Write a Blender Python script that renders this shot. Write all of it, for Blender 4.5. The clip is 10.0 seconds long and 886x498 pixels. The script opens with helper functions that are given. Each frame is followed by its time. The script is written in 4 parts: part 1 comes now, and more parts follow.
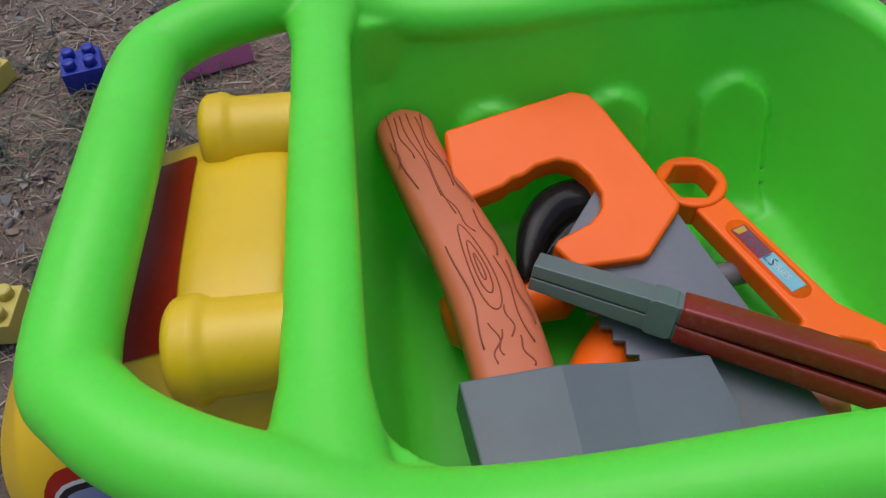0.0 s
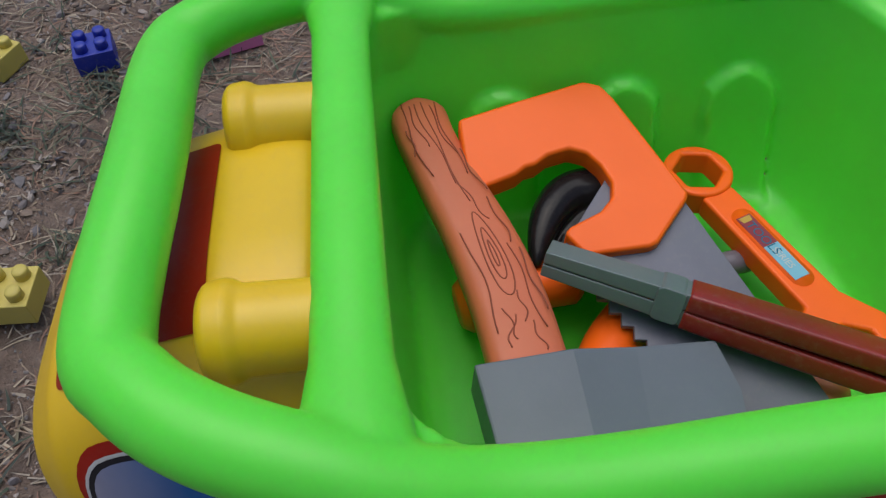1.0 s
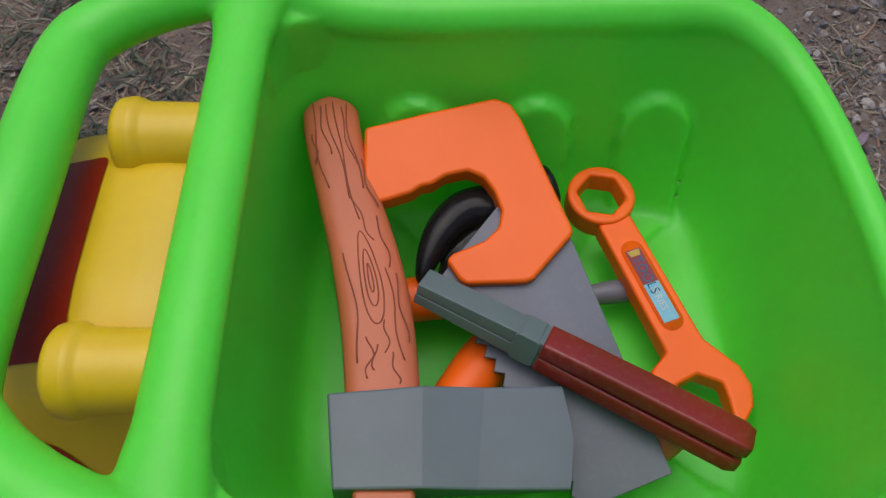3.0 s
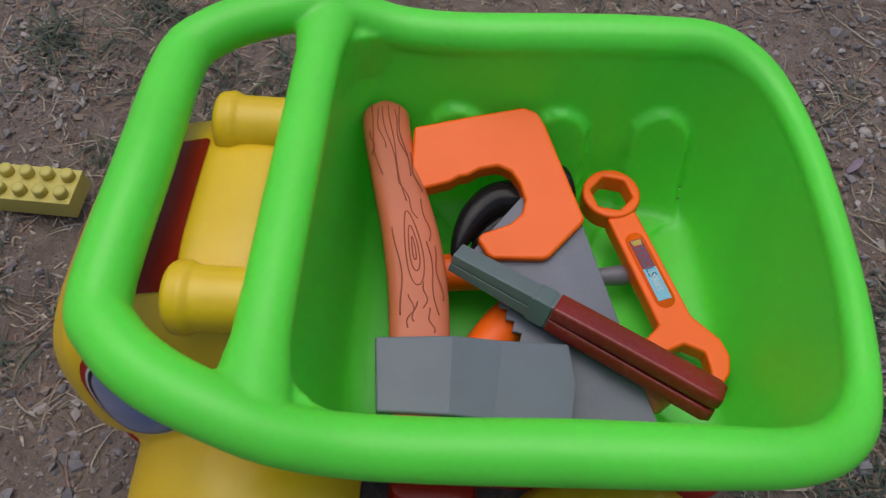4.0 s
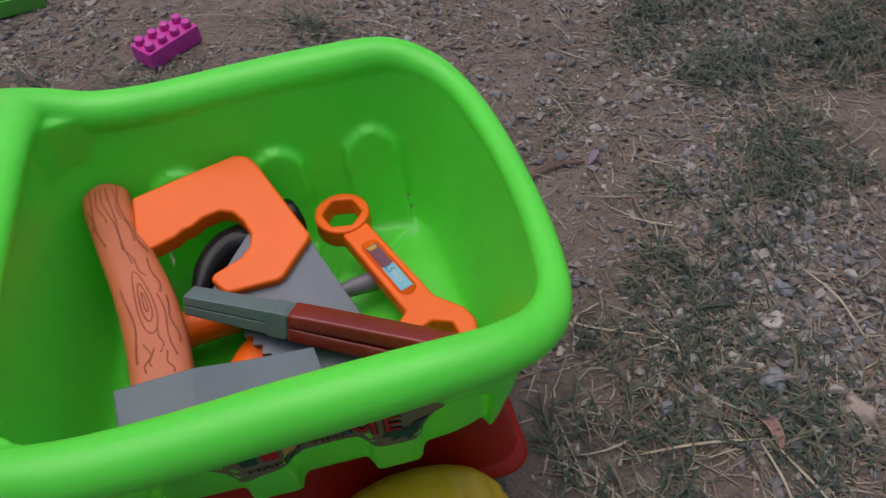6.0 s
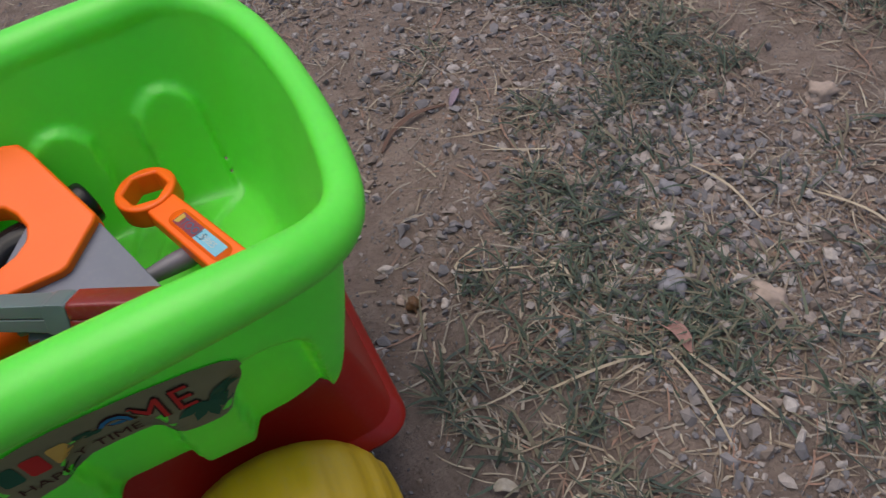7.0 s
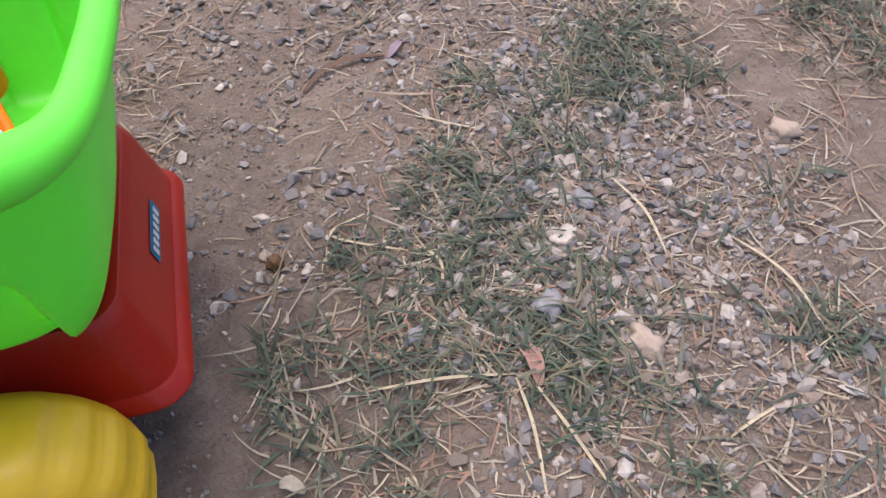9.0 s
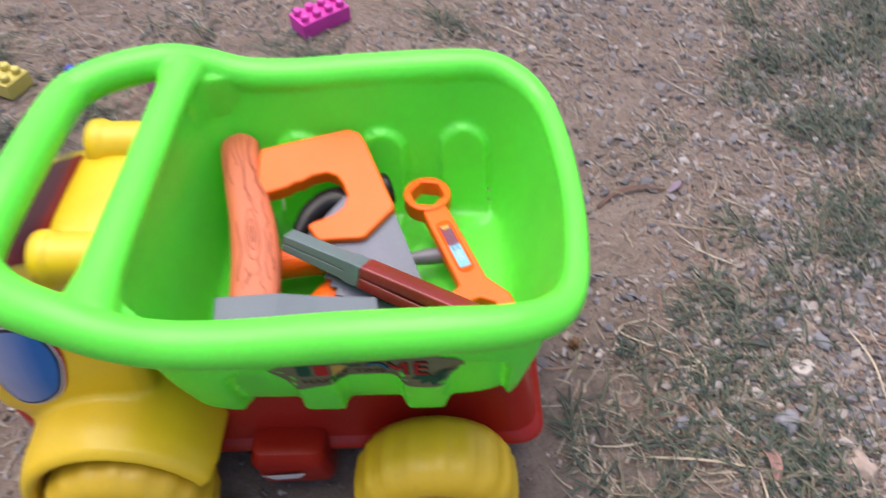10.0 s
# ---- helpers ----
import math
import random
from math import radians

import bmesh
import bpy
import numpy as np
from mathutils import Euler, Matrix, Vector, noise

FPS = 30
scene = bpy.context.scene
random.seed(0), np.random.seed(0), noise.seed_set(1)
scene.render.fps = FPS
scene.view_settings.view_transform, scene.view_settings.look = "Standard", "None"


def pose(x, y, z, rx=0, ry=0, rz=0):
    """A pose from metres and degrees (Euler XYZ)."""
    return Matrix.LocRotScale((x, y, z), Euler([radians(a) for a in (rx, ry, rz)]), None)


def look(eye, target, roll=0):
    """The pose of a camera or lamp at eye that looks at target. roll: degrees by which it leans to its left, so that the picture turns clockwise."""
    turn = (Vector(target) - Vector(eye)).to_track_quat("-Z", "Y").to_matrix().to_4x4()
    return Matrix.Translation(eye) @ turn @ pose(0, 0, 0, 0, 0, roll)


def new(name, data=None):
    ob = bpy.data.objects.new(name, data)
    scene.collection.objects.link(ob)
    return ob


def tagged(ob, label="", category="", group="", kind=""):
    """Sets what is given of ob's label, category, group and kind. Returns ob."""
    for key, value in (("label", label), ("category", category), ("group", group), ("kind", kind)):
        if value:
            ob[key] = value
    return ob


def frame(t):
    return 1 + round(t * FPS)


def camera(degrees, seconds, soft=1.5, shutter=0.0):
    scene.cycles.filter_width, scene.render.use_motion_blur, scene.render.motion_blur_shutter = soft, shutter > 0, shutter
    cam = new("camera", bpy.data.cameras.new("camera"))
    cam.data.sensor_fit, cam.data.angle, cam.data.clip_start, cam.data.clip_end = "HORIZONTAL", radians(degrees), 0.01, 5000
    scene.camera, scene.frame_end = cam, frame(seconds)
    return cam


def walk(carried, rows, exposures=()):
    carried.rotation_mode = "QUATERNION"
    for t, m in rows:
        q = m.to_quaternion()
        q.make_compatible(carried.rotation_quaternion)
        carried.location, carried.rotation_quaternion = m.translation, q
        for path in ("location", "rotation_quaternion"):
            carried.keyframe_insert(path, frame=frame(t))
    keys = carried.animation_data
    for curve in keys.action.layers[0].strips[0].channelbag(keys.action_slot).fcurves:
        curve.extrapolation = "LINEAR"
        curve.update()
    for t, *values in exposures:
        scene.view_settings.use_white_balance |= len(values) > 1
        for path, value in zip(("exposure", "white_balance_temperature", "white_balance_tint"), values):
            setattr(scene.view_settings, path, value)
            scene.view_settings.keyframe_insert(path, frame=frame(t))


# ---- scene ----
cam = camera(58.0, 10.0, soft=1.25, shutter=0.25)
PATH = [
    (0, (0.028, -0.247, 0.527), (0.125, 1.03, -1.009), -2.9),
    (0.5, (0.019, -0.25, 0.532), (0.132, 1.009, -1.018), -1.5),
    (1, (0.019, -0.252, 0.538), (0.116, 0.991, -1.027), -2.3),
    (1.5, (0.025, -0.255, 0.546), (0.107, 0.969, -1.034), -2.8),
    (2, (0.053, -0.254, 0.551), (0.165, 0.937, -1.052), -2.3),
    (2.2, (0.078, -0.241, 0.563), (0.18, 0.924, -1.059), -2.0),
    (3.3, (0.097, -0.192, 0.617), (0.113, 0.735, -1.155), 2.7),
    (3.5, (0.097, -0.197, 0.63), (0.094, 0.759, -1.127), 2.3),
    (4, (0.095, -0.266, 0.666), (0.052, 0.747, -1.058), 0.6),
    (4.5, (0.082, -0.324, 0.727), (0.061, 0.778, -0.942), 1.8),
    (5, (0.091, -0.368, 0.727), (0.093, 0.81, -0.889), 0.6),
    (5.5, (0.153, -0.371, 0.685), (0.276, 0.894, -0.859), -2.0),
    (6, (0.195, -0.362, 0.627), (0.451, 0.916, -0.891), -4.5),
    (6.2, (0.212, -0.364, 0.611), (0.495, 0.915, -0.901), -5.8),
    (7.3, (0.291, -0.382, 0.505), (0.676, 0.873, -1.004), -14.7),
    (7.5, (0.305, -0.381, 0.494), (0.695, 0.847, -1.036), -15.3),
    (8, (0.347, -0.373, 0.47), (0.734, 0.839, -1.073), -11.1),
    (8.5, (0.381, -0.371, 0.462), (0.708, 0.868, -1.074), -7.7),
    (9, (0.394, -0.366, 0.481), (0.677, 0.837, -1.092), -2.0),
    (9.5, (0.336, -0.382, 0.558), (0.472, 0.818, -1.037), -1.3),
    (10, (0.228, -0.435, 0.697), (0.2, 0.863, -0.823), -2.7),
]
EXPOSURES = [(0.0, 0.12, 6350, 10), (2.2, 0.02, 6400, 10), (4.5, 0.0, 6400, 10), (5.5, 0.06, 6400, 10), (6.2, 0.08, 6450, 10), (7.5, 0.58, 6600, 13), (8.0, 0.86, 6600, 14), (8.5, 1.12, 6600, 15), (9.0, 1.25, 6600, 15), (10.0, 1.18, 6500, 15)]
walk(cam, [(t, look(eye, target, roll)) for t, eye, target, roll in PATH], EXPOSURES)

# ---- world and light ----
world = bpy.data.worlds.new("sky")
scene.world = world
world.use_nodes = True
wn = world.node_tree
sky = wn.nodes.new("ShaderNodeTexSky")
sky.sky_type, sky.sun_disc = "NISHITA", False
sky.sun_elevation, sky.sun_rotation = radians(78), radians(-20)
sky.air_density, sky.dust_density, sky.ozone_density = 1.0, 3.0, 1.0
wn.nodes["Background"].inputs["Strength"].default_value = 0.108
wn.links.new(sky.outputs["Color"], wn.nodes["Background"].inputs["Color"])
sun_data = bpy.data.lights.new("sun", "SUN")
sun_data.energy, sun_data.angle, sun_data.color = 1.40, radians(65), (1.0, 0.96, 0.9)
sun = new("sun", sun_data)
sun.matrix_world = look((-0.10, 0.22, 1.3), (0, 0, 0))


# ---- materials ----
def nodes_of(name):
    m = bpy.data.materials.new(name)
    m.use_nodes = True
    return m, m.node_tree, m.node_tree.nodes["Principled BSDF"]


def add_node(tree, kind, **values):
    n = tree.nodes.new(kind)
    for key, value in values.items():
        n.inputs[key].default_value = value
    return n


def mixed(tree, fac, a, b, blend="MIX"):
    n = tree.nodes.new("ShaderNodeMix")
    n.data_type, n.blend_type = "RGBA", blend
    if isinstance(fac, float):
        n.inputs[0].default_value = fac
    else:
        tree.links.new(fac, n.inputs[0])
    for slot, v in ((6, a), (7, b)):
        if isinstance(v, tuple):
            n.inputs[slot].default_value = (*v, 1)
        else:
            tree.links.new(v, n.inputs[slot])
    return n.outputs[2]


def ramp(tree, value, lo, hi):
    n = tree.nodes.new("ShaderNodeMapRange")
    n.inputs[1].default_value, n.inputs[2].default_value = lo, hi
    tree.links.new(value, n.inputs[0])
    return n.outputs[0]


def plastic(name, colour, rough=0.35, dull=0.85, dust=0.10, bump=0.05, sss=0.0, dust_colour=(0.34, 0.28, 0.22), gloss=0.5):
    """Moulded toy plastic: slight fading in patches, thin dust, fine relief."""
    m, tree, shader = nodes_of(name)
    coord = tree.nodes.new("ShaderNodeTexCoord").outputs["Object"]
    big = add_node(tree, "ShaderNodeTexNoise", Scale=14.0, Detail=4.0)
    fine = add_node(tree, "ShaderNodeTexNoise", Scale=260.0, Detail=6.0, Roughness=0.7)
    for n in (big, fine):
        tree.links.new(coord, n.inputs["Vector"])
    faded = tuple(c * dull for c in colour)
    base = mixed(tree, ramp(tree, big.outputs["Fac"], 0.35, 0.65), colour, faded)
    speck = tree.nodes.new("ShaderNodeMath")
    speck.operation = "MULTIPLY"
    tree.links.new(ramp(tree, fine.outputs["Fac"], 0.5, 0.8), speck.inputs[0])
    speck.inputs[1].default_value = dust
    base = mixed(tree, speck.outputs[0], base, dust_colour)
    tree.links.new(base, shader.inputs["Base Color"])
    r = tree.nodes.new("ShaderNodeMapRange")
    r.inputs[3].default_value, r.inputs[4].default_value = rough - 0.06, rough + 0.1
    tree.links.new(big.outputs["Fac"], r.inputs[0])
    tree.links.new(r.outputs[0], shader.inputs["Roughness"])
    b = add_node(tree, "ShaderNodeBump", Strength=bump, Distance=0.001)
    tree.links.new(fine.outputs["Fac"], b.inputs["Height"])
    tree.links.new(b.outputs["Normal"], shader.inputs["Normal"])
    if sss:
        shader.inputs["Subsurface Weight"].default_value = sss
        shader.inputs["Subsurface Radius"].default_value = (0.65, 1.0, 0.3)
        shader.inputs["Subsurface Scale"].default_value = 0.016
    shader.inputs["Specular IOR Level"].default_value = gloss
    return m


GREEN = plastic("green_plastic", (0.115, 0.73, 0.050), 0.38, 0.92, 0.05, 0.03, 0.65)
YELLOW = plastic("yellow_plastic", (0.75, 0.485, 0.012), 0.34, 0.9, 0.08, 0.04)
TYRE = plastic("yellow_tyre_plastic", (0.66, 0.41, 0.012), 0.42, 0.85, 0.22, 0.08)
RED = plastic("red_plastic", (0.36, 0.013, 0.006), 0.3, 0.8, 0.06, 0.05, gloss=0.3)
DARK_RED = plastic("dark_red_screen", (0.27, 0.016, 0.005), 0.3, 0.8, 0.06, 0.03, gloss=0.22)
ORANGE = plastic("orange_plastic", (1.0, 0.140, 0.006), 0.38, 0.94, 0.02, 0.04, gloss=0.35)
HUB = plastic("orange_hub", (0.95, 0.10, 0.02), 0.4, 0.9, 0.08, 0.04)
BROWN = plastic("orange_brown_plastic", (0.62, 0.150, 0.065), 0.42, 0.86, 0.06, 0.12)
# darker brown that carries the shade inside the axe handle's carved grooves
GROOVE_SHADE = plastic("groove_shade_brown", (0.32, 0.065, 0.028), 0.6, 0.8, 0.05, 0.1)
GREY = plastic("grey_plastic", (0.128, 0.150, 0.182), 0.4, 0.85, 0.06, 0.06)
BLADE = plastic("blue_grey_plastic", (0.128, 0.137, 0.182), 0.42, 0.8, 0.12, 0.08)
JAW = plastic("green_grey_plastic", (0.130, 0.165, 0.175), 0.4, 0.8, 0.12, 0.08)
MAROON = plastic("maroon_plastic", (0.25, 0.015, 0.013), 0.32, 0.75, 0.10, 0.1, 0.0, (0.5, 0.42, 0.4))
BLACK = plastic("black_plastic", (0.012, 0.011, 0.012), 0.22, 0.8, 0.04, 0.03, gloss=0.22)
SHAFT = plastic("dull_grey_plastic", (0.16, 0.15, 0.18), 0.4, 0.8, 0.1, 0.08)


# ---- building helpers ----
def thing(name, label, category, m=None, group="", kind=""):
    ob = new(name)
    ob.empty_display_size = 0.02
    if m is not None:
        ob.matrix_basis = m
    return tagged(ob, label, category, group, kind)


def part(name, bm, material, parent=None, label="", smooth=True, m=None):
    me = bpy.data.meshes.new(name)
    bm.normal_update()
    bm.to_mesh(me)
    bm.free()
    me.materials.append(material)
    if smooth:
        me.polygons.foreach_set("use_smooth", [True] * len(me.polygons))
    ob = new(name, me)
    ob.parent = parent
    if m is not None:
        ob.matrix_basis = m
    return tagged(ob, label)


def melt(ob, voxel, times=6, factor=0.5):
    """Blends the overlapping pieces of one moulding into a single skin with rounded joints."""
    r = ob.modifiers.new("blend", "REMESH")
    r.mode, r.voxel_size, r.use_smooth_shade = "VOXEL", voxel, True
    s = ob.modifiers.new("soften", "SMOOTH")
    s.factor, s.iterations = factor, times
    return ob


def bevelled(ob, width, segments=3, angle=35):
    b = ob.modifiers.new("bevel", "BEVEL")
    b.width, b.segments, b.limit_method, b.angle_limit = width, segments, "ANGLE", radians(angle)
    ob.modifiers.new("normals", "WEIGHTED_NORMAL").keep_sharp = True
    return ob


def add_box(bm, x0, x1, y0, y1, z0, z1, m=None):
    mat = Matrix.LocRotScale(((x0 + x1) / 2, (y0 + y1) / 2, (z0 + z1) / 2), None, (x1 - x0, y1 - y0, z1 - z0))
    return bmesh.ops.create_cube(bm, size=1, matrix=(m or Matrix()) @ mat)["verts"]


def add_rings(bm, rings, closed=False, caps=True):
    """Skins a list of equal rings of points."""
    rows = [[bm.verts.new(p) for p in ring] for ring in rings]
    n = len(rows[0])
    pairs = list(zip(rows, rows[1:])) + ([(rows[-1], rows[0])] if closed else [])
    for a, b in pairs:
        for i in range(n):
            bm.faces.new((a[i], a[(i + 1) % n], b[(i + 1) % n], b[i]))
    if caps and not closed:
        bm.faces.new(rows[0][::-1])
        bm.faces.new(rows[-1])
    return rows


def spline(points, n, closed=False):
    """Catmull-Rom through the points, n steps a span."""
    ps = [Vector(p) for p in points]
    out = []
    count = len(ps)
    spans = count if closed else count - 1
    for i in range(spans):
        if closed:
            a, b, c, d = (ps[(i + k) % count] for k in (-1, 0, 1, 2))
        else:
            a, b, c, d = ps[max(i - 1, 0)], ps[i], ps[i + 1], ps[min(i + 2, count - 1)]
        for k in range(n):
            u = k / n
            out.append(0.5 * (2 * b + (c - a) * u + (2 * a - 5 * b + 4 * c - d) * u * u + (3 * b - a - 3 * c + d) * u ** 3))
    if not closed:
        out.append(ps[-1])
    return out


def add_tube(bm, points, radius, closed=False, sides=16, squash=1.0, up=Vector((0, 0, 1))):
    """A tube along points; radius a number or a function of the share of the way; squash: height to width."""
    n = len(points)
    rings = []
    for i, p in enumerate(points):
        a = points[(i - 1) % n] if closed or i else p
        b = points[(i + 1) % n] if closed or i < n - 1 else p
        t = (b - a).normalized()
        side = t.cross(up).normalized()
        top = side.cross(t)
        r = radius(i / max(n - 1, 1)) if callable(radius) else radius
        rings.append([p + side * (r * math.cos(q)) + top * (r * squash * math.sin(q)) for q in (2 * math.pi * k / sides for k in range(sides))])
    return add_rings(bm, rings, closed)


def add_slab(bm, outline, z0, z1):
    """A flat plate with that outline (x, y)."""
    low = [bm.verts.new((x, y, z0)) for x, y in outline]
    high = [bm.verts.new((x, y, z1)) for x, y in outline]
    n = len(outline)
    bm.faces.new(low[::-1])
    bm.faces.new(high)
    for i in range(n):
        bm.faces.new((low[i], low[(i + 1) % n], high[(i + 1) % n], high[i]))


def rounded_ring(x0, x1, y0, y1, r, n=6):
    """A rounded rectangle, counter-clockwise."""
    out = []
    for cx, cy, a in ((x1 - r, y1 - r, 0), (x0 + r, y1 - r, 90), (x0 + r, y0 + r, 180), (x1 - r, y0 + r, 270)):
        out += [(cx + r * math.cos(radians(a + 90 * k / n)), cy + r * math.sin(radians(a + 90 * k / n))) for k in range(n + 1)]
    return out


def step(a, b, x):
    u = min(max((x - a) / (b - a), 0), 1)
    return u * u * (3 - 2 * u)


# ---- toy truck ----
truck = thing("toy_dump_truck", "large plastic toy dump truck, green tipper, yellow cab, on dirt", "toy truck", pose(0, -0.024, -0.0044, -4.45, 0, 0))

# the rolled rim runs round the tipper and rises into the guard over the cab
# x, half width, height and tube radius from the tail to the nose
RIM_HALF = [(0.3175, 0.0, 0.2672, 0.0088), (0.3150, 0.055, 0.2680, 0.0092), (0.3075, 0.1035, 0.2685, 0.0100), (0.2905, 0.1320, 0.2735, 0.0130), (0.2615, 0.1475, 0.2810, 0.0142),
            (0.2140, 0.1500, 0.2805, 0.0158), (0.1530, 0.1504, 0.2780, 0.0166), (0.0890, 0.1515, 0.2752, 0.0163), (0.0456, 0.1525, 0.2782, 0.0160), (0.0135, 0.1530, 0.2888, 0.0154),
            (-0.0152, 0.1462, 0.2975, 0.0160), (-0.0493, 0.1318, 0.2998, 0.0166), (-0.0748, 0.1120, 0.3005, 0.0164), (-0.0880, 0.0860, 0.2995, 0.0168), (-0.0850, 0.0, 0.3065, 0.0168)]
RIM_HIGH = 0.3015
RIM_X = [p[0] for p in RIM_HALF[::-1]]
RIM_X[0] = -0.09


def rim_z(x):
    return float(np.interp(x, RIM_X, [p[2] for p in RIM_HALF[::-1]]))


def rim_path(n=6):
    """Centre and radius of the rolled rim, all the way round."""
    full = RIM_HALF + [(x, -y, z, r) for x, y, z, r in RIM_HALF[-2:0:-1]]
    centre = spline([p[:3] for p in full], n, closed=True)
    radius = [p[0] for p in spline([(p[3], 0, 0) for p in full], n, closed=True)]
    return centre, radius


PATH_OF_RIM, RIM_RADII = rim_path()
TUB_MID = 0.15
RIM_BEARING = sorted((math.atan2(p.y, p.x - TUB_MID), math.hypot(p.x - TUB_MID, p.y) - 0.96 * r) for p, r in zip(PATH_OF_RIM, RIM_RADII))
RIM_ANGLES, RIM_REACH = [p[0] for p in RIM_BEARING], [p[1] for p in RIM_BEARING]


def inside_rim(x, y):
    """Draws a point in until it lies on the inner edge of the rim."""
    reach = float(np.interp(math.atan2(y, x - TUB_MID), RIM_ANGLES, RIM_REACH))
    f = min(1.0, reach / max(math.hypot(x - TUB_MID, y), 1e-6))
    return TUB_MID + (x - TUB_MID) * f, y * f


FLOOR_Z, SKIN = 0.150, 0.006
RIBS = (0.089, 0.164, 0.239)


def rib_lift(x, v):
    """How far the inner ribs stand out: v is 0 at the wall's foot, 1 at the rim, negative towards the middle of the floor."""
    best = 0.0
    for c in RIBS:
        half = 0.0225
        top, foot = 0.47, -0.30
        along = 0.0 if foot <= v <= top else (v - top if v > top else foot - v)
        d = math.hypot((x - c) / half, along / 0.17)
        best = max(best, 1 - step(0.92, 1.02, d))
    return best


def tub_point(u, v):
    """A point of the tipper's wall: u goes round, v from the foot (0) to the rim (1)."""
    def ring(x0, x1, w0, w1):
        k, f = divmod(u / (2 * math.pi) * 4, 1)
        f = 2 * f - 1
        sx, sy = ((1, f), (-f, 1), (-1, -f), (f, -1))[int(k) % 4]
        grow = (abs(sx) ** 7 + abs(sy) ** 7) ** (-1 / 7)
        sx, sy = sx * grow, sy * grow
        x = (x0 + x1) / 2 + (x1 - x0) / 2 * sx
        w = w0 + (w1 - w0) * (x - x0) / (x1 - x0)
        return x, w * sy
    xb, yb = ring(0.024, 0.271, 0.103, 0.107)
    xt, yt = inside_rim(*ring(0.002, 0.325, 0.150, 0.160))
    bulge = v ** 0.55
    x, y = xb + (xt - xb) * bulge, yb + (yt - yb) * bulge
    z_top = rim_z(x) - 0.002
    z = FLOOR_Z + (z_top - FLOOR_Z) * v
    return Vector((x, y, z))


bm = bmesh.new()
N_U, N_V = 304, 40
inner, outer = [], []
for j in range(N_V + 1):
    v = j / N_V
    row_in, row_out = [], []
    for i in range(N_U):
        u = 2 * math.pi * (i + 0.5) / N_U
        p = tub_point(u, v)
        on_side = abs(p.y) > 0.06 and 0.05 < p.x < 0.262
        lift = rib_lift(p.x, v) * 0.0066 if on_side else 0.0
        sign = math.copysign(1, p.y)
        q = p.copy()
        q.y -= sign * lift
        row_in.append(q)
        o = p.copy()
        groove = (rib_lift(p.x, v + 0.05) if on_side else 0.0) * 0.008
        away = Vector((o.x - 0.15, o.y * 1.6, 0)).normalized()
        o += away * SKIN
        o.y -= sign * groove
        o.z -= (0.008 * (1 - groove / 0.008 * 0.85)) * (1 - step(0.0, 0.2, v))
        row_out.append(o)
    inner.append(row_in)
    outer.append(row_out)
floor_rows = []
for k, share in enumerate((0.93, 0.86, 0.78, 0.70, 0.6, 0.45, 0.25, 0.05)):
    row = []
    for i in range(N_U):
        p = inner[0][i]
        base = tub_point(2 * math.pi * (i + 0.5) / N_U, 0)
        x, y = 0.15 + (base.x - 0.15) * share, base.y * share
        lift = rib_lift(base.x, -(1 - share) * 1.0) * 0.003 if abs(base.y) > 0.07 else 0
        row.append(Vector((0.15 + (base.x - 0.15) * share, y, FLOOR_Z - 0.004 * step(0, 0.1, 1 - share) + lift)))
    floor_rows.append(row)
under = [[Vector((0.15 + (p.x - 0.15) * s, p.y * s, FLOOR_Z - 0.009)) for p in outer[0]] for s in (0.95, 0.5, 0.05)]
rings = floor_rows[::-1] + inner + outer[::-1] + under
add_rings(bm, rings, closed=False, caps=True)
add_tube(bm, PATH_OF_RIM, lambda u: RIM_RADII[round(u * (len(PATH_OF_RIM) - 1))], closed=True, sides=20, squash=0.95)
# crossbar between guard and tub
bar = [Vector((-0.003, y, RIM_HIGH - 0.0065 - 0.002 * abs(y / 0.128) ** 3)) for y in np.linspace(-0.140, 0.140, 9)]
add_tube(bm, bar, lambda u: 0.0148 + 0.006 * abs(2 * u - 1) ** 8, sides=20, squash=0.72)
# webs that round the corners between the crossbar and the rim
for s in (-1, 1):
    web = [(-0.003, 0.100), (0.0085, 0.104), (0.0110, 0.116), (0.0170, 0.1265), (0.0270, 0.1340), (0.0400, 0.1385), (0.0400, 0.150), (-0.003, 0.146)][::s]
    rings = [[(x, s * y, rim_z(x) + dz) for x, y in web] for dz in (-0.034, -0.014, 0.002)]
    add_rings(bm, rings)
bmesh.ops.recalc_face_normals(bm, faces=bm.faces)
tub = melt(part("tipper_body", bm, GREEN, truck, "bright green moulded tipper with rolled rim and cab guard"), 0.0019, 4)

# chassis
bm = bmesh.new()
rings = []
for z, x1, half in ((0.054, 0.298, 0.094), (0.060, 0.302, 0.097), (0.066, 0.300, 0.095), (0.070, 0.295, 0.091), (0.118, 0.284, 0.084), (0.127, 0.279, 0.081), (0.128, 0.26, 0.07)):
    rings.append([(x, y, z) for x, y in rounded_ring(-0.10, x1, -half, half + 0.020, 0.022)])
add_rings(bm, rings)
chassis = bevelled(part("chassis", bm, RED, truck, "glossy red chassis tray with a lip"), 0.002, 2)
for s in (-1, 1):
    bm = bmesh.new()
    rings = [[(x, s * y, z) for x, y in rounded_ring(0.050 + d, 0.116 - d, 0.06, 0.118 - e, 0.01)] for z, d, e in ((0.016, 0.006, 0.02), (0.022, 0.0, 0.012), (0.066, 0.0, 0.0), (0.080, 0.003, 0.004), (0.083, 0.01, 0.012))]
    add_rings(bm, rings)
    bmesh.ops.recalc_face_normals(bm, faces=bm.faces)
    tank = bevelled(part("side_tank", bm, RED, truck, "red side tank with a small sticker"), 0.003, 2)

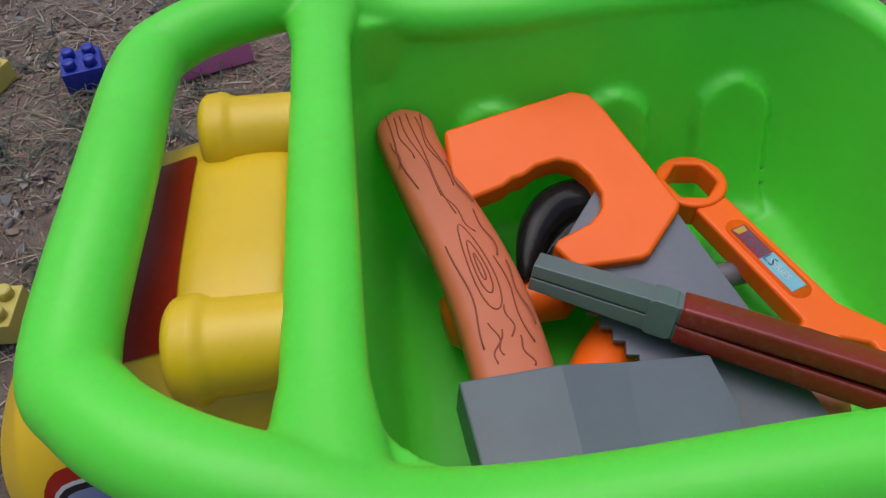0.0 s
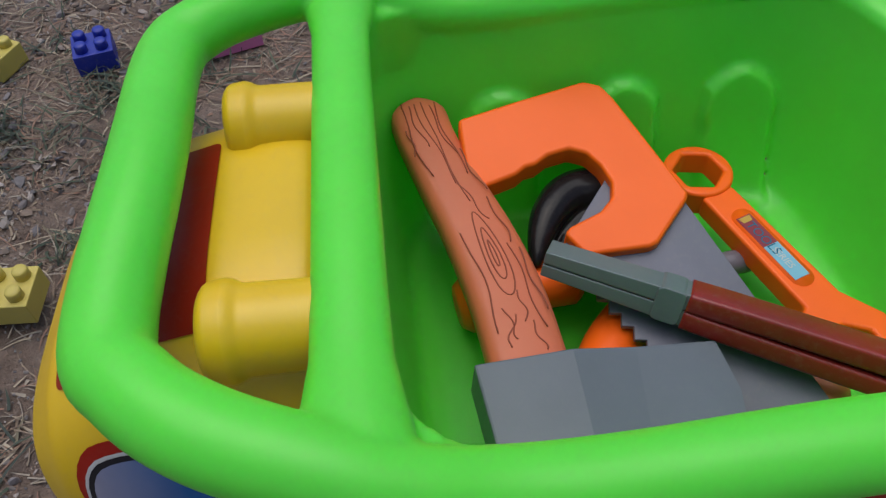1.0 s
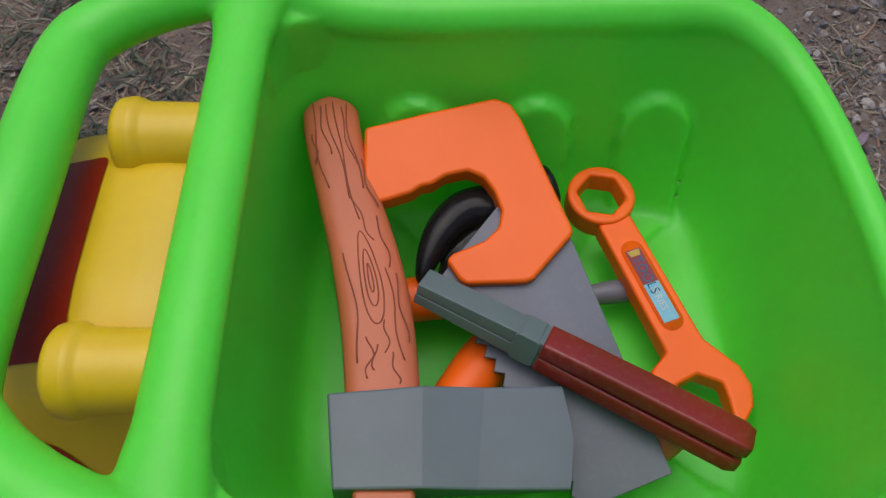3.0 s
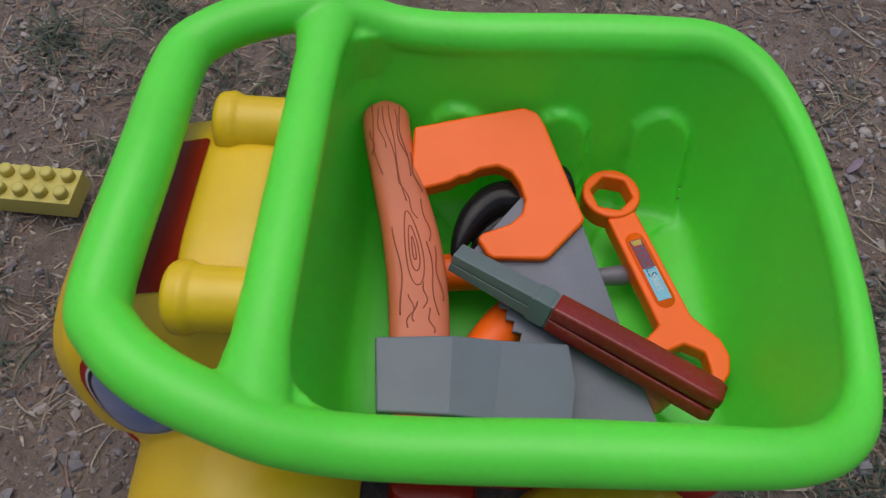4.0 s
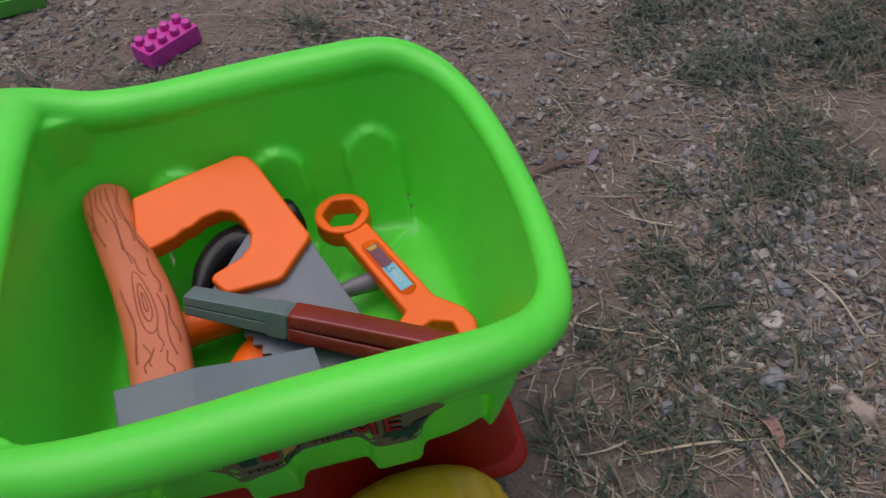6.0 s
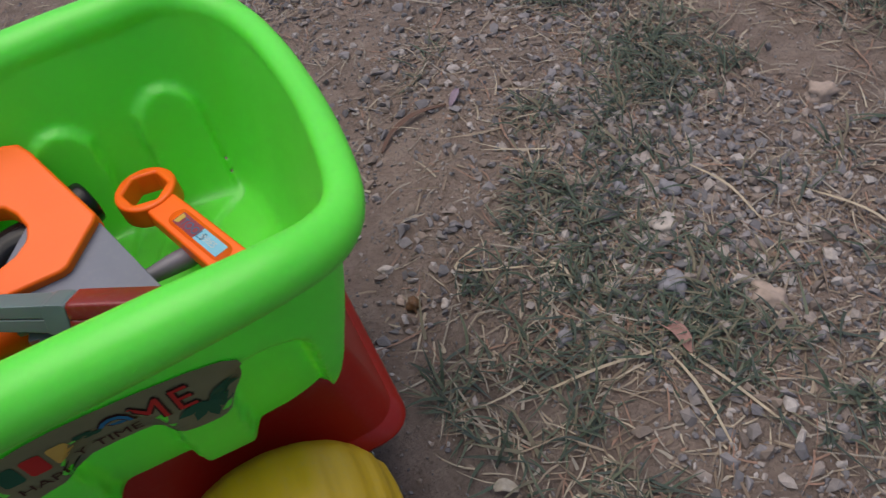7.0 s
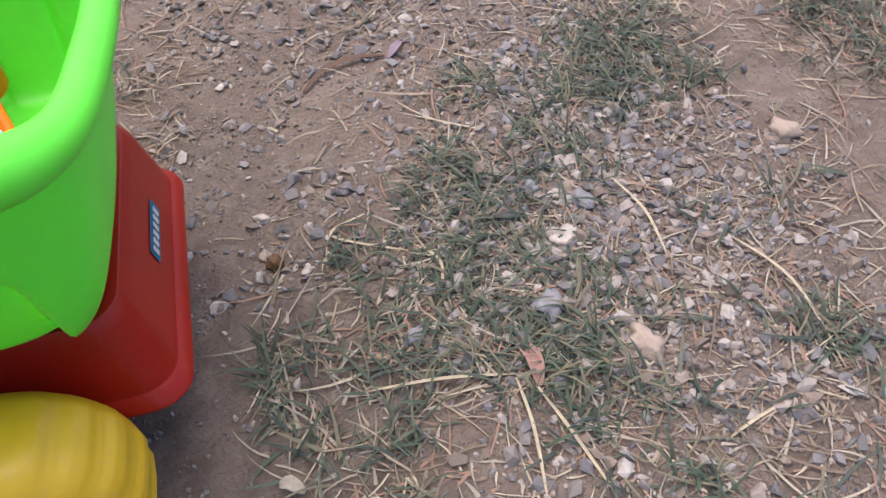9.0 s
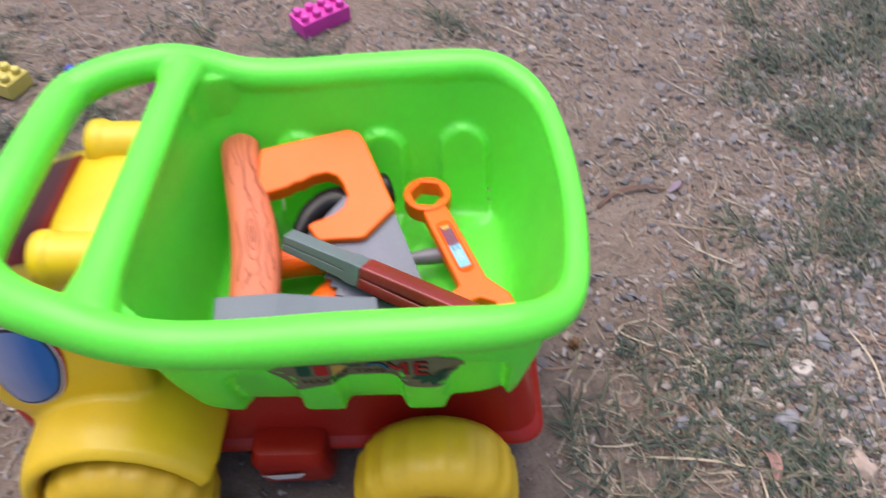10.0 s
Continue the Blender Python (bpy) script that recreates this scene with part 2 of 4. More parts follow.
# wheels
def make_wheel(x, s):
    tyre = part("tyre", wheel_mesh(s), TYRE, truck, "thick yellow plastic tyre with tread blocks", m=pose(x, -0.133 if s < 0 else 0.118, 0.058))
    bm = bmesh.new()
    rings = []
    for r, w in ((0.031, 0.0), (0.031, 0.012), (0.030, 0.017), (0.022, 0.0215), (0.010, 0.024), (0.001, 0.0245)):
        rings.append([(r * math.cos(a), s * w, r * math.sin(a)) for a in (2 * math.pi * k / 40 for k in range(40))])
    add_rings(bm, rings)
    bmesh.ops.recalc_face_normals(bm, faces=bm.faces)
    part("hub_cap", bm, HUB, tyre, "domed orange hub cap")
    return tyre


def wheel_mesh(s):
    bm = bmesh.new()
    prof = [(0.030, -0.030), (0.046, -0.029), (0.0610, -0.0255), (0.0668, -0.016), (0.068, -0.005), (0.068, 0.005), (0.0668, 0.016), (0.0610, 0.0248), (0.045, 0.030), (0.036, 0.028), (0.031, 0.018)]
    n = 160
    rings = []
    for i in range(n):
        a = 2 * math.pi * i / n
        ring = []
        for r, w in prof:
            t = max(0.0, 1 - abs(w) / 0.027)
            r2 = r * 0.99 + 0.0017 * min(1, t * 3) * (step(-0.3, 0.3, math.sin(a * 18)) - 0.5) if r > 0.055 else r * 0.99
            ring.append((r2 * math.cos(a), s * w * 1.1, r2 * math.sin(a)))
        rings.append(ring)
    add_rings(bm, rings, closed=True)
    bmesh.ops.recalc_face_normals(bm, faces=bm.faces)
    return bm


for x in (-0.045, 0.207):
    for s in (-1, 1):
        make_wheel(x, s)

# cab: a bulbous nose and roof, fenders over the front wheels
bm = bmesh.new()
STATIONS = [(-0.177, 0.028, 0.128, 0.172), (-0.172, 0.058, 0.116, 0.196), (-0.160, 0.080, 0.108, 0.219), (-0.143, 0.094, 0.098, 0.242), (-0.118, 0.100, 0.092, 0.260),
            (-0.090, 0.102, 0.080, 0.274), (-0.060, 0.102, 0.075, 0.282), (-0.034, 0.102, 0.075, 0.284), (-0.020, 0.100, 0.075, 0.283), (-0.012, 0.092, 0.080, 0.276)]
rings = []
for x, w, z0, z1 in STATIONS:
    x = x if x > -0.06 else -0.06 + (x + 0.06) * 0.96
    ring = []
    for k in range(48):
        a = 2 * math.pi * k / 48
        e = 2 / 4.0
        cs, sn = math.cos(a), math.sin(a)
        yy = w * math.copysign(abs(cs) ** e, cs)
        zz = (z0 + z1) / 2 + (z1 - z0) / 2 * math.copysign(abs(sn) ** e, sn)
        yy *= 1 - 0.18 * step(0.15, 0.29, zz)
        ring.append((x, yy, zz))
    rings.append(ring)
add_rings(bm, rings)
lip = [Vector((-0.076 - 0.0915 * math.cos(radians(a)), 0.101 * math.sin(radians(a)), 0.116 - 0.006 * math.cos(radians(a)))) for a in range(-80, 81, 8)]
add_tube(bm, lip, 0.0065, sides=10)
add_box(bm, -0.04, 0.026, -0.092, 0.092, 0.075, 0.122)
for s in (-1, 1):
    arc = [Vector((-0.045 + 0.075 * math.cos(radians(a)), s * 0.110, 0.064 + 0.075 * math.sin(radians(a)))) for a in range(24, 189, 6)]
    rings = []
    for p in arc:
        d = (p - Vector((-0.045, s * 0.110, 0.064))).normalized()
        rings.append([p + d * dz + Vector((0, s * dy, 0)) for dy, dz in ((-0.04, -0.004), (0.036, -0.004), (0.042, 0.001), (0.037, 0.009), (0.02, 0.013), (-0.04, 0.015))])
    add_rings(bm, rings)
bmesh.ops.recalc_face_normals(bm, faces=bm.faces)
cab = melt(part("cab", bm, YELLOW, truck, "rounded yellow cab with flared wheel arches"), 0.0026, 9)

# two roof lights moulded as short horns
for y in (-0.076, 0.052):
    bm = bmesh.new()
    ax = [Vector((x, y, 0.281)) for x in (-0.060, -0.057, -0.050, -0.048, -0.044, -0.02, 0.0)]
    radii = (0.0165, 0.0200, 0.0208, 0.0206, 0.0182, 0.0178, 0.0168)
    add_rings(bm, [[p + Vector((0, r * math.cos(q), r * math.sin(q))) for q in (2 * math.pi * k / 32 for k in range(32))] for p, r in zip(ax, radii)])
    bmesh.ops.recalc_face_normals(bm, faces=bm.faces)
    bevelled(part("roof_light", bm, YELLOW, truck), 0.0015, 2, 25)

# red front bumper below the nose
bm = bmesh.new()
rings = []
for z, g in ((0.052, -0.008), (0.057, -0.002), (0.104, 0.002), (0.118, -0.008)):
    rings.append([(-0.084 + (0.097 + g) * math.cos(a), (0.100 + g) * math.sin(a), z) for a in (math.pi / 2 + math.pi * k / 24 for k in range(25))] + [(-0.09, -0.09, z), (-0.09, 0.09, z)])
add_rings(bm, rings)
bmesh.ops.recalc_face_normals(bm, faces=bm.faces)
bevelled(part("front_bumper", bm, RED, truck, "red curved front bumper"), 0.003, 2)

# ---- stickers: thin foils laid on the mouldings ----
from mathutils.bvhtree import BVHTree

deps = bpy.context.evaluated_depsgraph_get()
deps.update()


def skin_of(ob):
    e = ob.evaluated_get(deps)
    me = e.to_mesh()
    tree = BVHTree.FromPolygons([ob.matrix_basis @ v.co for v in me.vertices], [tuple(p.vertices) for p in me.polygons])
    e.to_mesh_clear()
    return tree


def foil(name, skin, origin, across, up, outline, proud, material, parent, label="", rings=7):
    """A foil with that outline, pressed on a skin along across x up."""
    ax, ay = Vector(across), Vector(up)
    way = -ax.cross(ay).normalized()
    bm = bmesh.new()
    cx = sum(p[0] for p in outline) / len(outline)
    cy = sum(p[1] for p in outline) / len(outline)
    rows = []
    for k in range(rings + 1):
        f = max(k / rings, 0.02)
        row = []
        for u, v in outline:
            p = Vector(origin) + ax * (cx + (u - cx) * f) + ay * (cy + (v - cy) * f)
            hit = skin.ray_cast(p - way * 0.08, way)
            q = (hit[0] if hit[0] is not None else p) - way * proud
            row.append(bm.verts.new(q))
        rows.append(row)
    n = len(outline)
    for a, b in zip(rows, rows[1:]):
        for i in range(n):
            bm.faces.new((a[i], a[(i + 1) % n], b[(i + 1) % n], b[i]))
    bm.faces.new(rows[0])
    bmesh.ops.recalc_face_normals(bm, faces=bm.faces)
    return part(name, bm, material, parent, label)


def sheet_gloss(name, colour, rough=0.4, second=None, axis_scale=None, gloss=0.3):
    m, tree, shader = nodes_of(name)
    coord = tree.nodes.new("ShaderNodeTexCoord").outputs["Object"]
    n = add_node(tree, "ShaderNodeTexNoise", Scale=60.0, Detail=5.0)
    tree.links.new(coord, n.inputs["Vector"])
    base = mixed(tree, ramp(tree, n.outputs["Fac"], 0.3, 0.8), colour, tuple(c * 0.8 for c in colour))
    if second:
        sep = tree.nodes.new("ShaderNodeSeparateXYZ")
        tree.links.new(coord, sep.inputs[0])
        base = mixed(tree, ramp(tree, sep.outputs["X"], *axis_scale), base, second)
    tree.links.new(base, shader.inputs["Base Color"])
    shader.inputs["Roughness"].default_value = rough
    shader.inputs["Specular IOR Level"].default_value = gloss
    return m


WHITE_FOIL = sheet_gloss("white_foil", (0.62, 0.60, 0.58))
INK = sheet_gloss("black_ink", (0.015, 0.015, 0.02))
GLASS_PRINT = sheet_gloss("blue_window_print", (0.34, 0.33, 0.42), 0.25, (0.015, 0.11, 0.33), (-0.128, -0.085))
cab_skin = skin_of(cab)


def dense(outline, gap):
    """The same outline with points every gap metres."""
    out = []
    for (x0, y0), (x1, y1) in zip(outline, outline[1:] + outline[:1]):
        n = max(1, int(math.hypot(x1 - x0, y1 - y0) / gap))
        out += [(x0 + (x1 - x0) * k / n, y0 + (y1 - y0) * k / n) for k in range(n)]
    return out


SCREEN = dense(rounded_ring(-0.134, -0.0625, -0.066, 0.040, 0.004, 4), 0.004)
foil("windscreen", cab_skin, (0, 0, 0.28), (1, 0, 0), (0, 1, 0), SCREEN, 0.0012, DARK_RED, truck, "glossy dark red windscreen panel", 16)


def window_shape(grow):
    base = [(-0.128, 0.005), (-0.120, 0.026), (-0.098, 0.032), (-0.082, 0.028), (-0.074, 0.006), (-0.080, -0.020), (-0.094, -0.036), (-0.112, -0.042), (-0.123, -0.030)]
    c = Vector((-0.101, -0.003, 0))
    pts = [Vector((x, z, 0)) for x, z in base]
    pts = [p + (p - c).normalized() * grow for p in pts]
    return [(p.x, p.y) for p in spline(pts, 4, closed=True)]


side_window = foil("side_window", cab_skin, (0.002, -0.1, 0.190), (1, 0, 0), (0, 0, 1), window_shape(0.0), 0.0016, GLASS_PRINT, truck, "printed blue side window")
foil("window_outline", cab_skin, (0.002, -0.1, 0.190), (1, 0, 0), (0, 0, 1), window_shape(0.0026), 0.0013, INK, side_window, "black printed outline")
foil("window_border", cab_skin, (0.002, -0.1, 0.190), (1, 0, 0), (0, 0, 1), window_shape(0.0042), 0.0010, WHITE_FOIL, side_window, "white foil border")
foil("window_surround", cab_skin, (0.002, -0.1, 0.193), (1, 0, 0), (0, 0, 1), window_shape(0.0072), 0.0006, RED, side_window, "red printed surround")


def letters(text, size):
    """Flat letters of the built-in font as points and faces, from (0, 0)."""
    cu = bpy.data.curves.new("letters", "FONT")
    cu.body, cu.size, cu.resolution_u = text, size, 3
    ob = bpy.data.objects.new("letters", cu)
    scene.collection.objects.link(ob)
    bpy.context.view_layer.update()
    me = ob.evaluated_get(bpy.context.evaluated_depsgraph_get()).to_mesh()
    out = [tuple(v.co) for v in me.vertices], [tuple(p.vertices) for p in me.polygons]
    bpy.data.objects.remove(ob)
    return out


def lettering(name, text, size, place, material, parent, stretch=1.0):
    """Letters laid where place(x, y) says."""
    pts, faces = letters(text, size)
    bm = bmesh.new()
    vs = [bm.verts.new(place(x * stretch, y)) for x, y, _ in pts]
    for f in faces:
        bm.faces.new([vs[i] for i in f])
    return part(name, bm, material, parent, smooth=False)


tub_skin = skin_of(tub)


def on_tub(x, z, proud):
    p = Vector((x, -0.25, z + 0.004))
    hit = tub_skin.ray_cast(p, Vector((0, 1, 0)))
    return (hit[0] if hit[0] is not None else Vector((x, -0.14, z))) + Vector((0, -proud, 0))


GREY_FOIL = sheet_gloss("grey_foil", (0.17, 0.17, 0.085), 0.55, gloss=0.2)
LEAF_INK = sheet_gloss("leaf_green_ink", (0.015, 0.085, 0.045), 0.6, gloss=0.15)
RED_INK = sheet_gloss("red_ink", (0.42, 0.025, 0.02), 0.6, gloss=0.15)
GOLD_INK = sheet_gloss("gold_ink", (0.55, 0.36, 0.07))
BLUE_INK = sheet_gloss("blue_ink", (0.02, 0.15, 0.26), 0.6, gloss=0.15)
BROWN_INK = sheet_gloss("brown_ink", (0.05, 0.022, 0.015), 0.6, gloss=0.15)
BAND = [(0.092, 0.212), (0.100, 0.196), (0.108, 0.186), (0.120, 0.190), (0.150, 0.195), (0.182, 0.195), (0.196, 0.188), (0.214, 0.188), (0.226, 0.200), (0.230, 0.212), (0.226, 0.232), (0.15, 0.236), (0.11, 0.228)]
side_sticker = foil("side_sticker", tub_skin, (0, -0.14, 0.004), (1, 0, 0), (0, 0, 1), [(p.x, p.y) for p in spline([(x, z, 0) for x, z in BAND], 4, closed=True)], 0.0008, GREY_FOIL, truck, "worn printed sticker with leaves", 9)
lettering("sticker_letters", "HAPPY TIME", 0.0105, lambda x, y: on_tub(0.118 + x, 0.1990 + y * 0.8, 0.0014), BROWN_INK, side_sticker, 1.05)
for text, x0, ink in (("O", 0.163, BLUE_INK), ("M", 0.178, RED_INK), ("E", 0.197, RED_INK)):
    for dx, dy in ((-0.0011, -0.0008), (0.0011, -0.0008), (0.0, 0.0010)):
        lettering("letter_shadow", text, 0.0215, lambda x, y, x0=x0, dx=dx, dy=dy: on_tub(x0 + x + dx, 0.2100 + y * 1.2 + dy, 0.0013 + dx * 0.06), BROWN_INK, side_sticker)
    lettering("sticker_letters", text, 0.0215, lambda x, y, x0=x0: on_tub(x0 + x, 0.2100 + y * 1.2, 0.0018), ink, side_sticker)
for x0, ink in ((0.117, LEAF_INK), (0.129, RED_INK), (0.141, GOLD_INK), (0.153, LEAF_INK)):
    foil("printed_bar", tub_skin, (0, -0.14, 0.004), (1, 0, 0), (0, 0, 1), rounded_ring(x0, x0 + 0.0095, 0.2100, 0.2250, 0.002, 3), 0.0013, ink, side_sticker, "", 3)
for a in (200, 235, 270, 305, 345, 25):
    c, sn = math.cos(radians(a)), math.sin(radians(a))
    leaf = [(0.211 + c * u - sn * w, 0.209 + sn * u + c * w) for u, w in ((0.001, 0.0), (0.006, 0.0028), (0.012, 0.0030), (0.0175, 0.0), (0.012, -0.0030), (0.006, -0.0028))]
    foil("printed_leaf", tub_skin, (0, -0.14, 0.004), (1, 0, 0), (0, 0, 1), leaf, 0.0017, LEAF_INK, side_sticker, "", 3)

chassis_skin = skin_of(chassis)
plate = foil("tail_sticker", chassis_skin, (0.30, 0, 0), (0, 1, 0), (0, 0, 1), rounded_ring(-0.008, 0.042, 0.088, 0.100, 0.002, 3), 0.0008, BLUE_INK, truck, "small blue sticker with pale bars", 4)
for k in range(6):
    foil("printed_bar", chassis_skin, (0.30, 0, 0), (0, 1, 0), (0, 0, 1), rounded_ring(-0.004 + 0.0072 * k, 0.0008 + 0.0072 * k, 0.0905, 0.0975, 0.001, 2), 0.0014, WHITE_FOIL, plate, "", 2)
bm = bmesh.new()
vs = [bm.verts.new(p) for p in ((0.056, -0.1165, 0.050), (0.096, -0.1180, 0.056), (0.090, -0.1160, 0.045), (0.068, -0.1145, 0.040))]
bm.faces.new(vs)
part("tank_sticker", bm, WHITE_FOIL, truck, "torn pale blue sticker", smooth=False)


# ---- tools in the tipper ----
SAW_AT = pose(0, -0.005, 0.2015, 10.2, 0, 0)
saw = thing("toy_saw", "toy hand saw, orange handle and blue-grey blade, under the axe", "toy saw", SAW_AT)
HANDLE = [(0.058, 0.103), (0.095, 0.113), (0.118, 0.1185), (0.136, 0.123), (0.146, 0.119), (0.152, 0.108), (0.179, 0.038), (0.177, 0.034), (0.155, 0.009), (0.150, 0.007), (0.117, 0.006), (0.113, 0.009),
          (0.106, 0.020), (0.109, 0.024), (0.128, 0.032), (0.136, 0.040), (0.138, 0.050), (0.134, 0.062), (0.128, 0.071), (0.119, 0.075), (0.106, 0.072), (0.098, 0.0665), (0.092, 0.0655), (0.086, 0.061), (0.066, 0.0545), (0.058, 0.0535)]
bm = bmesh.new()
add_slab(bm, HANDLE, -0.016, 0.0)
bevelled(part("saw_handle", bm, ORANGE, saw, "orange moulded grip"), 0.003, 3, 30)
bm = bmesh.new()
left = []
a, b = Vector((0.104, 0.014)), Vector((0.176, -0.108))
n = 15
for i in range(n):
    p, q = a.lerp(b, i / n), a.lerp(b, (i + 1) / n)
    left += [(p.x, p.y), (q.x - 0.0062, q.y + 0.001)]
add_slab(bm, left + [(0.182, -0.112), (0.224, -0.096), (0.178, 0.036), (0.14, 0.06)], -0.0105, -0.0065)
bevelled(part("saw_blade", bm, BLADE, saw, "blue-grey toothed plastic blade"), 0.0006, 2)

# axe
axe = thing("toy_axe", "toy axe with carved orange-brown handle and grey head", "toy axe", pose(0.0, -0.005, 0.2195, 0, 4, 0))
mid = spline([(0.0355, 0.1265, 0), (0.0395, 0.10, 0), (0.0480, 0.067, 0), (0.0612, 0.021, 0), (0.0695, -0.021, 0), (0.0735, -0.062, 0)], 14)
bm = bmesh.new()
rings = []
for i, p in enumerate(mid):
    u = i / (len(mid) - 1)
    t = (mid[min(i + 1, len(mid) - 1)] - mid[max(i - 1, 0)]).normalized()
    side = Vector((-t.y, t.x, 0))
    half = 0.0166 + 0.0034 * u + 0.0006 * math.cos(u * 9)
    half *= math.sqrt(max(0.05, 1 - (1 - min(u / 0.10, 1)) ** 2)) if u < 0.10 else 1
    ring = []
    for k in range(24):
        q = 2 * math.pi * k / 24
        e = 2 / 3.4
        cs, sn = math.cos(q), math.sin(q)
        ring.append(p + side * (half * math.copysign(abs(cs) ** e, cs)) + Vector((0, 0, -0.0105 + 0.0105 * math.copysign(abs(sn) ** e, sn))))
    rings.append(ring)
add_rings(bm, rings)
bmesh.ops.recalc_face_normals(bm, faces=bm.faces)
handle = part("axe_handle", bm, BROWN, axe, "orange-brown handle carved with wood grain")


def on_handle(u, v):
    """A place on the handle's upper face: u along (0 tip, 1 head), v across (-1 to 1)."""
    f = u * (len(mid) - 1)
    i = min(int(f), len(mid) - 2)
    p = mid[i].lerp(mid[i + 1], f - i)
    t = (mid[i + 1] - mid[i]).normalized()
    half = 0.0166 + 0.0034 * u
    return p + Vector((t.y, -t.x, 0)) * (-v * half) + Vector((0, 0, 0.0001))


# raised darker lines on the handle stand in for shade in its carved grain
GRAIN = [(0.05, 0.42, -0.62, 0.0), (0.07, 0.30, -0.38, 0.1), (0.06, 0.46, -0.15, 0.2), (0.05, 0.52, 0.12, 0.0), (0.08, 0.36, 0.36, 0.1), (0.06, 0.44, 0.56, -0.1), (0.20, 0.33, -0.72, 0.0),
         (0.46, 0.58, 0.02, 0.3), (0.34, 0.50, 0.66, 0.0), (0.52, 0.66, 0.60, 0.0), (0.60, 0.90, -0.64, 0.1), (0.66, 0.90, 0.46, 0.1), (0.68, 0.86, 0.70, 0.0), (0.80, 0.88, 0.18, 0.0), (0.84, 0.92, -0.34, 0.2), (0.86, 0.94, -0.08, -0.4), (0.88, 0.96, 0.30, 0.1)]
for k, (u0, u1, v, drift) in enumerate(GRAIN):
    pts = []
    for i in range(15):
        w = i / 14
        pts.append(on_handle(u0 + (u1 - u0) * w, v + drift * w + 0.07 * math.sin(w * 7 + k * 1.7) * (0.4 + w)))
    bm = bmesh.new()
    add_tube(bm, pts, 0.00042, sides=6, squash=0.45)
    part("grain_shade_line", bm, GROOVE_SHADE, handle)
for r in (0.36, 0.2, 0.07):
    knot = [on_handle(0.68 + (0.11 * r / 0.36 + 0.02) * math.cos(a) , -0.02 + r * math.sin(a) * (0.8 + 0.2 * math.cos(a))) for a in (2 * math.pi * k / 26 for k in range(27))]
    bm = bmesh.new()
    add_tube(bm, knot, 0.00042, sides=6, squash=0.45)
    part("grain_shade_line", bm, GROOVE_SHADE, handle)

bm = bmesh.new()
HEAD = [(0.0455, -0.062, 0.012), (0.093, -0.0570, 0.012), (0.125, -0.0555, 0.007), (0.167, -0.0525, 0.0025), (0.171, -0.08, 0.0022), (0.167, -0.106, 0.0025), (0.12, -0.1075, 0.007), (0.093, -0.108, 0.012), (0.0505, -0.109, 0.012)]
top = [bm.verts.new((x, y, -0.010 + t)) for x, y, t in HEAD]
low = [bm.verts.new((x, y, -0.010 - t)) for x, y, t in HEAD]
for a, b, c, d in ((0, 1, 7, 8), (1, 2, 6, 7), (2, 3, 5, 6)):
    bm.faces.new([top[i] for i in (a, b, c, d)])
    bm.faces.new([low[i] for i in (d, c, b, a)])
bm.faces.new([top[i] for i in (3, 4, 5)])
bm.faces.new([low[i] for i in (5, 4, 3)])
for i in range(9):
    j = (i + 1) % 9
    bm.faces.new((low[i], low[j], top[j], top[i]))
bmesh.ops.recalc_face_normals(bm, faces=bm.faces)
stub = bmesh.new()
add_box(stub, 0.060, 0.090, -0.121, -0.107, -0.018, -0.001)
bevelled(part("handle_end", stub, BROWN, axe, "orange-brown handle end below the head"), 0.003, 3)
bevelled(part("axe_head", bm, GREY, axe, "grey wedge-shaped axe head", smooth=False), 0.0012, 2, 20)

# wrench
wrench = thing("toy_wrench", "orange plastic toy wrench with ring and open end", "toy wrench", pose(0.2050, 0.076, 0.178, 0, 0, -69.5))
bm = bmesh.new()
n = 36
RING_R, HEX_R = 0.0215, 0.0155
outer_hi, outer_lo, in_hi, in_lo = [], [], [], []
for k in range(n):
    a = 2 * math.pi * k / n
    h = HEX_R * math.cos(math.pi / 6) / math.cos((a % (math.pi / 3)) - math.pi / 6)
    for lst, r, z in ((outer_hi, RING_R, 0.0), (outer_lo, RING_R, -0.018), (in_hi, h, 0.0), (in_lo, h, -0.018)):
        lst.append(bm.verts.new((r * math.cos(a), r * math.sin(a), z)))
for k in range(n):
    j = (k + 1) % n
    bm.faces.new((outer_lo[k], outer_lo[j], outer_hi[j], outer_hi[k]))
    bm.faces.new((in_hi[k], in_hi[j], in_lo[j], in_lo[k]))
    bm.faces.new((outer_hi[k], outer_hi[j], in_hi[j], in_hi[k]))
    bm.faces.new((in_lo[k], in_lo[j], outer_lo[j], outer_lo[k]))
bevelled(part("ring_end", bm, ORANGE, wrench, "hexagonal ring end"), 0.0022, 3, 40)
bm = bmesh.new()


def jaw(points):
    """Turns the open end against the shank."""
    c, n = math.cos(radians(-18)), math.sin(radians(-18))
    return [(0.120 + c * (x - 0.116) - n * y, n * (x - 0.116) + c * y) for x, y in points]


add_slab(bm, [(0.0185, -0.0112), (0.108, -0.0122)] + jaw([(0.112, -0.019), (0.118, -0.025), (0.130, -0.0295), (0.142, -0.0275), (0.150, -0.0215), (0.153, -0.0150), (0.138, -0.0145), (0.128, -0.0130), (0.122, 0.0),
              (0.128, 0.0130), (0.138, 0.0145), (0.154, 0.0150), (0.150, 0.0215), (0.142, 0.0275), (0.130, 0.0295), (0.118, 0.025), (0.112, 0.019)]) + [(0.108, 0.0122), (0.0185, 0.0112)], -0.017, -0.002)
bevelled(part("shank_and_jaw", bm, ORANGE, wrench), 0.0022, 3, 30)

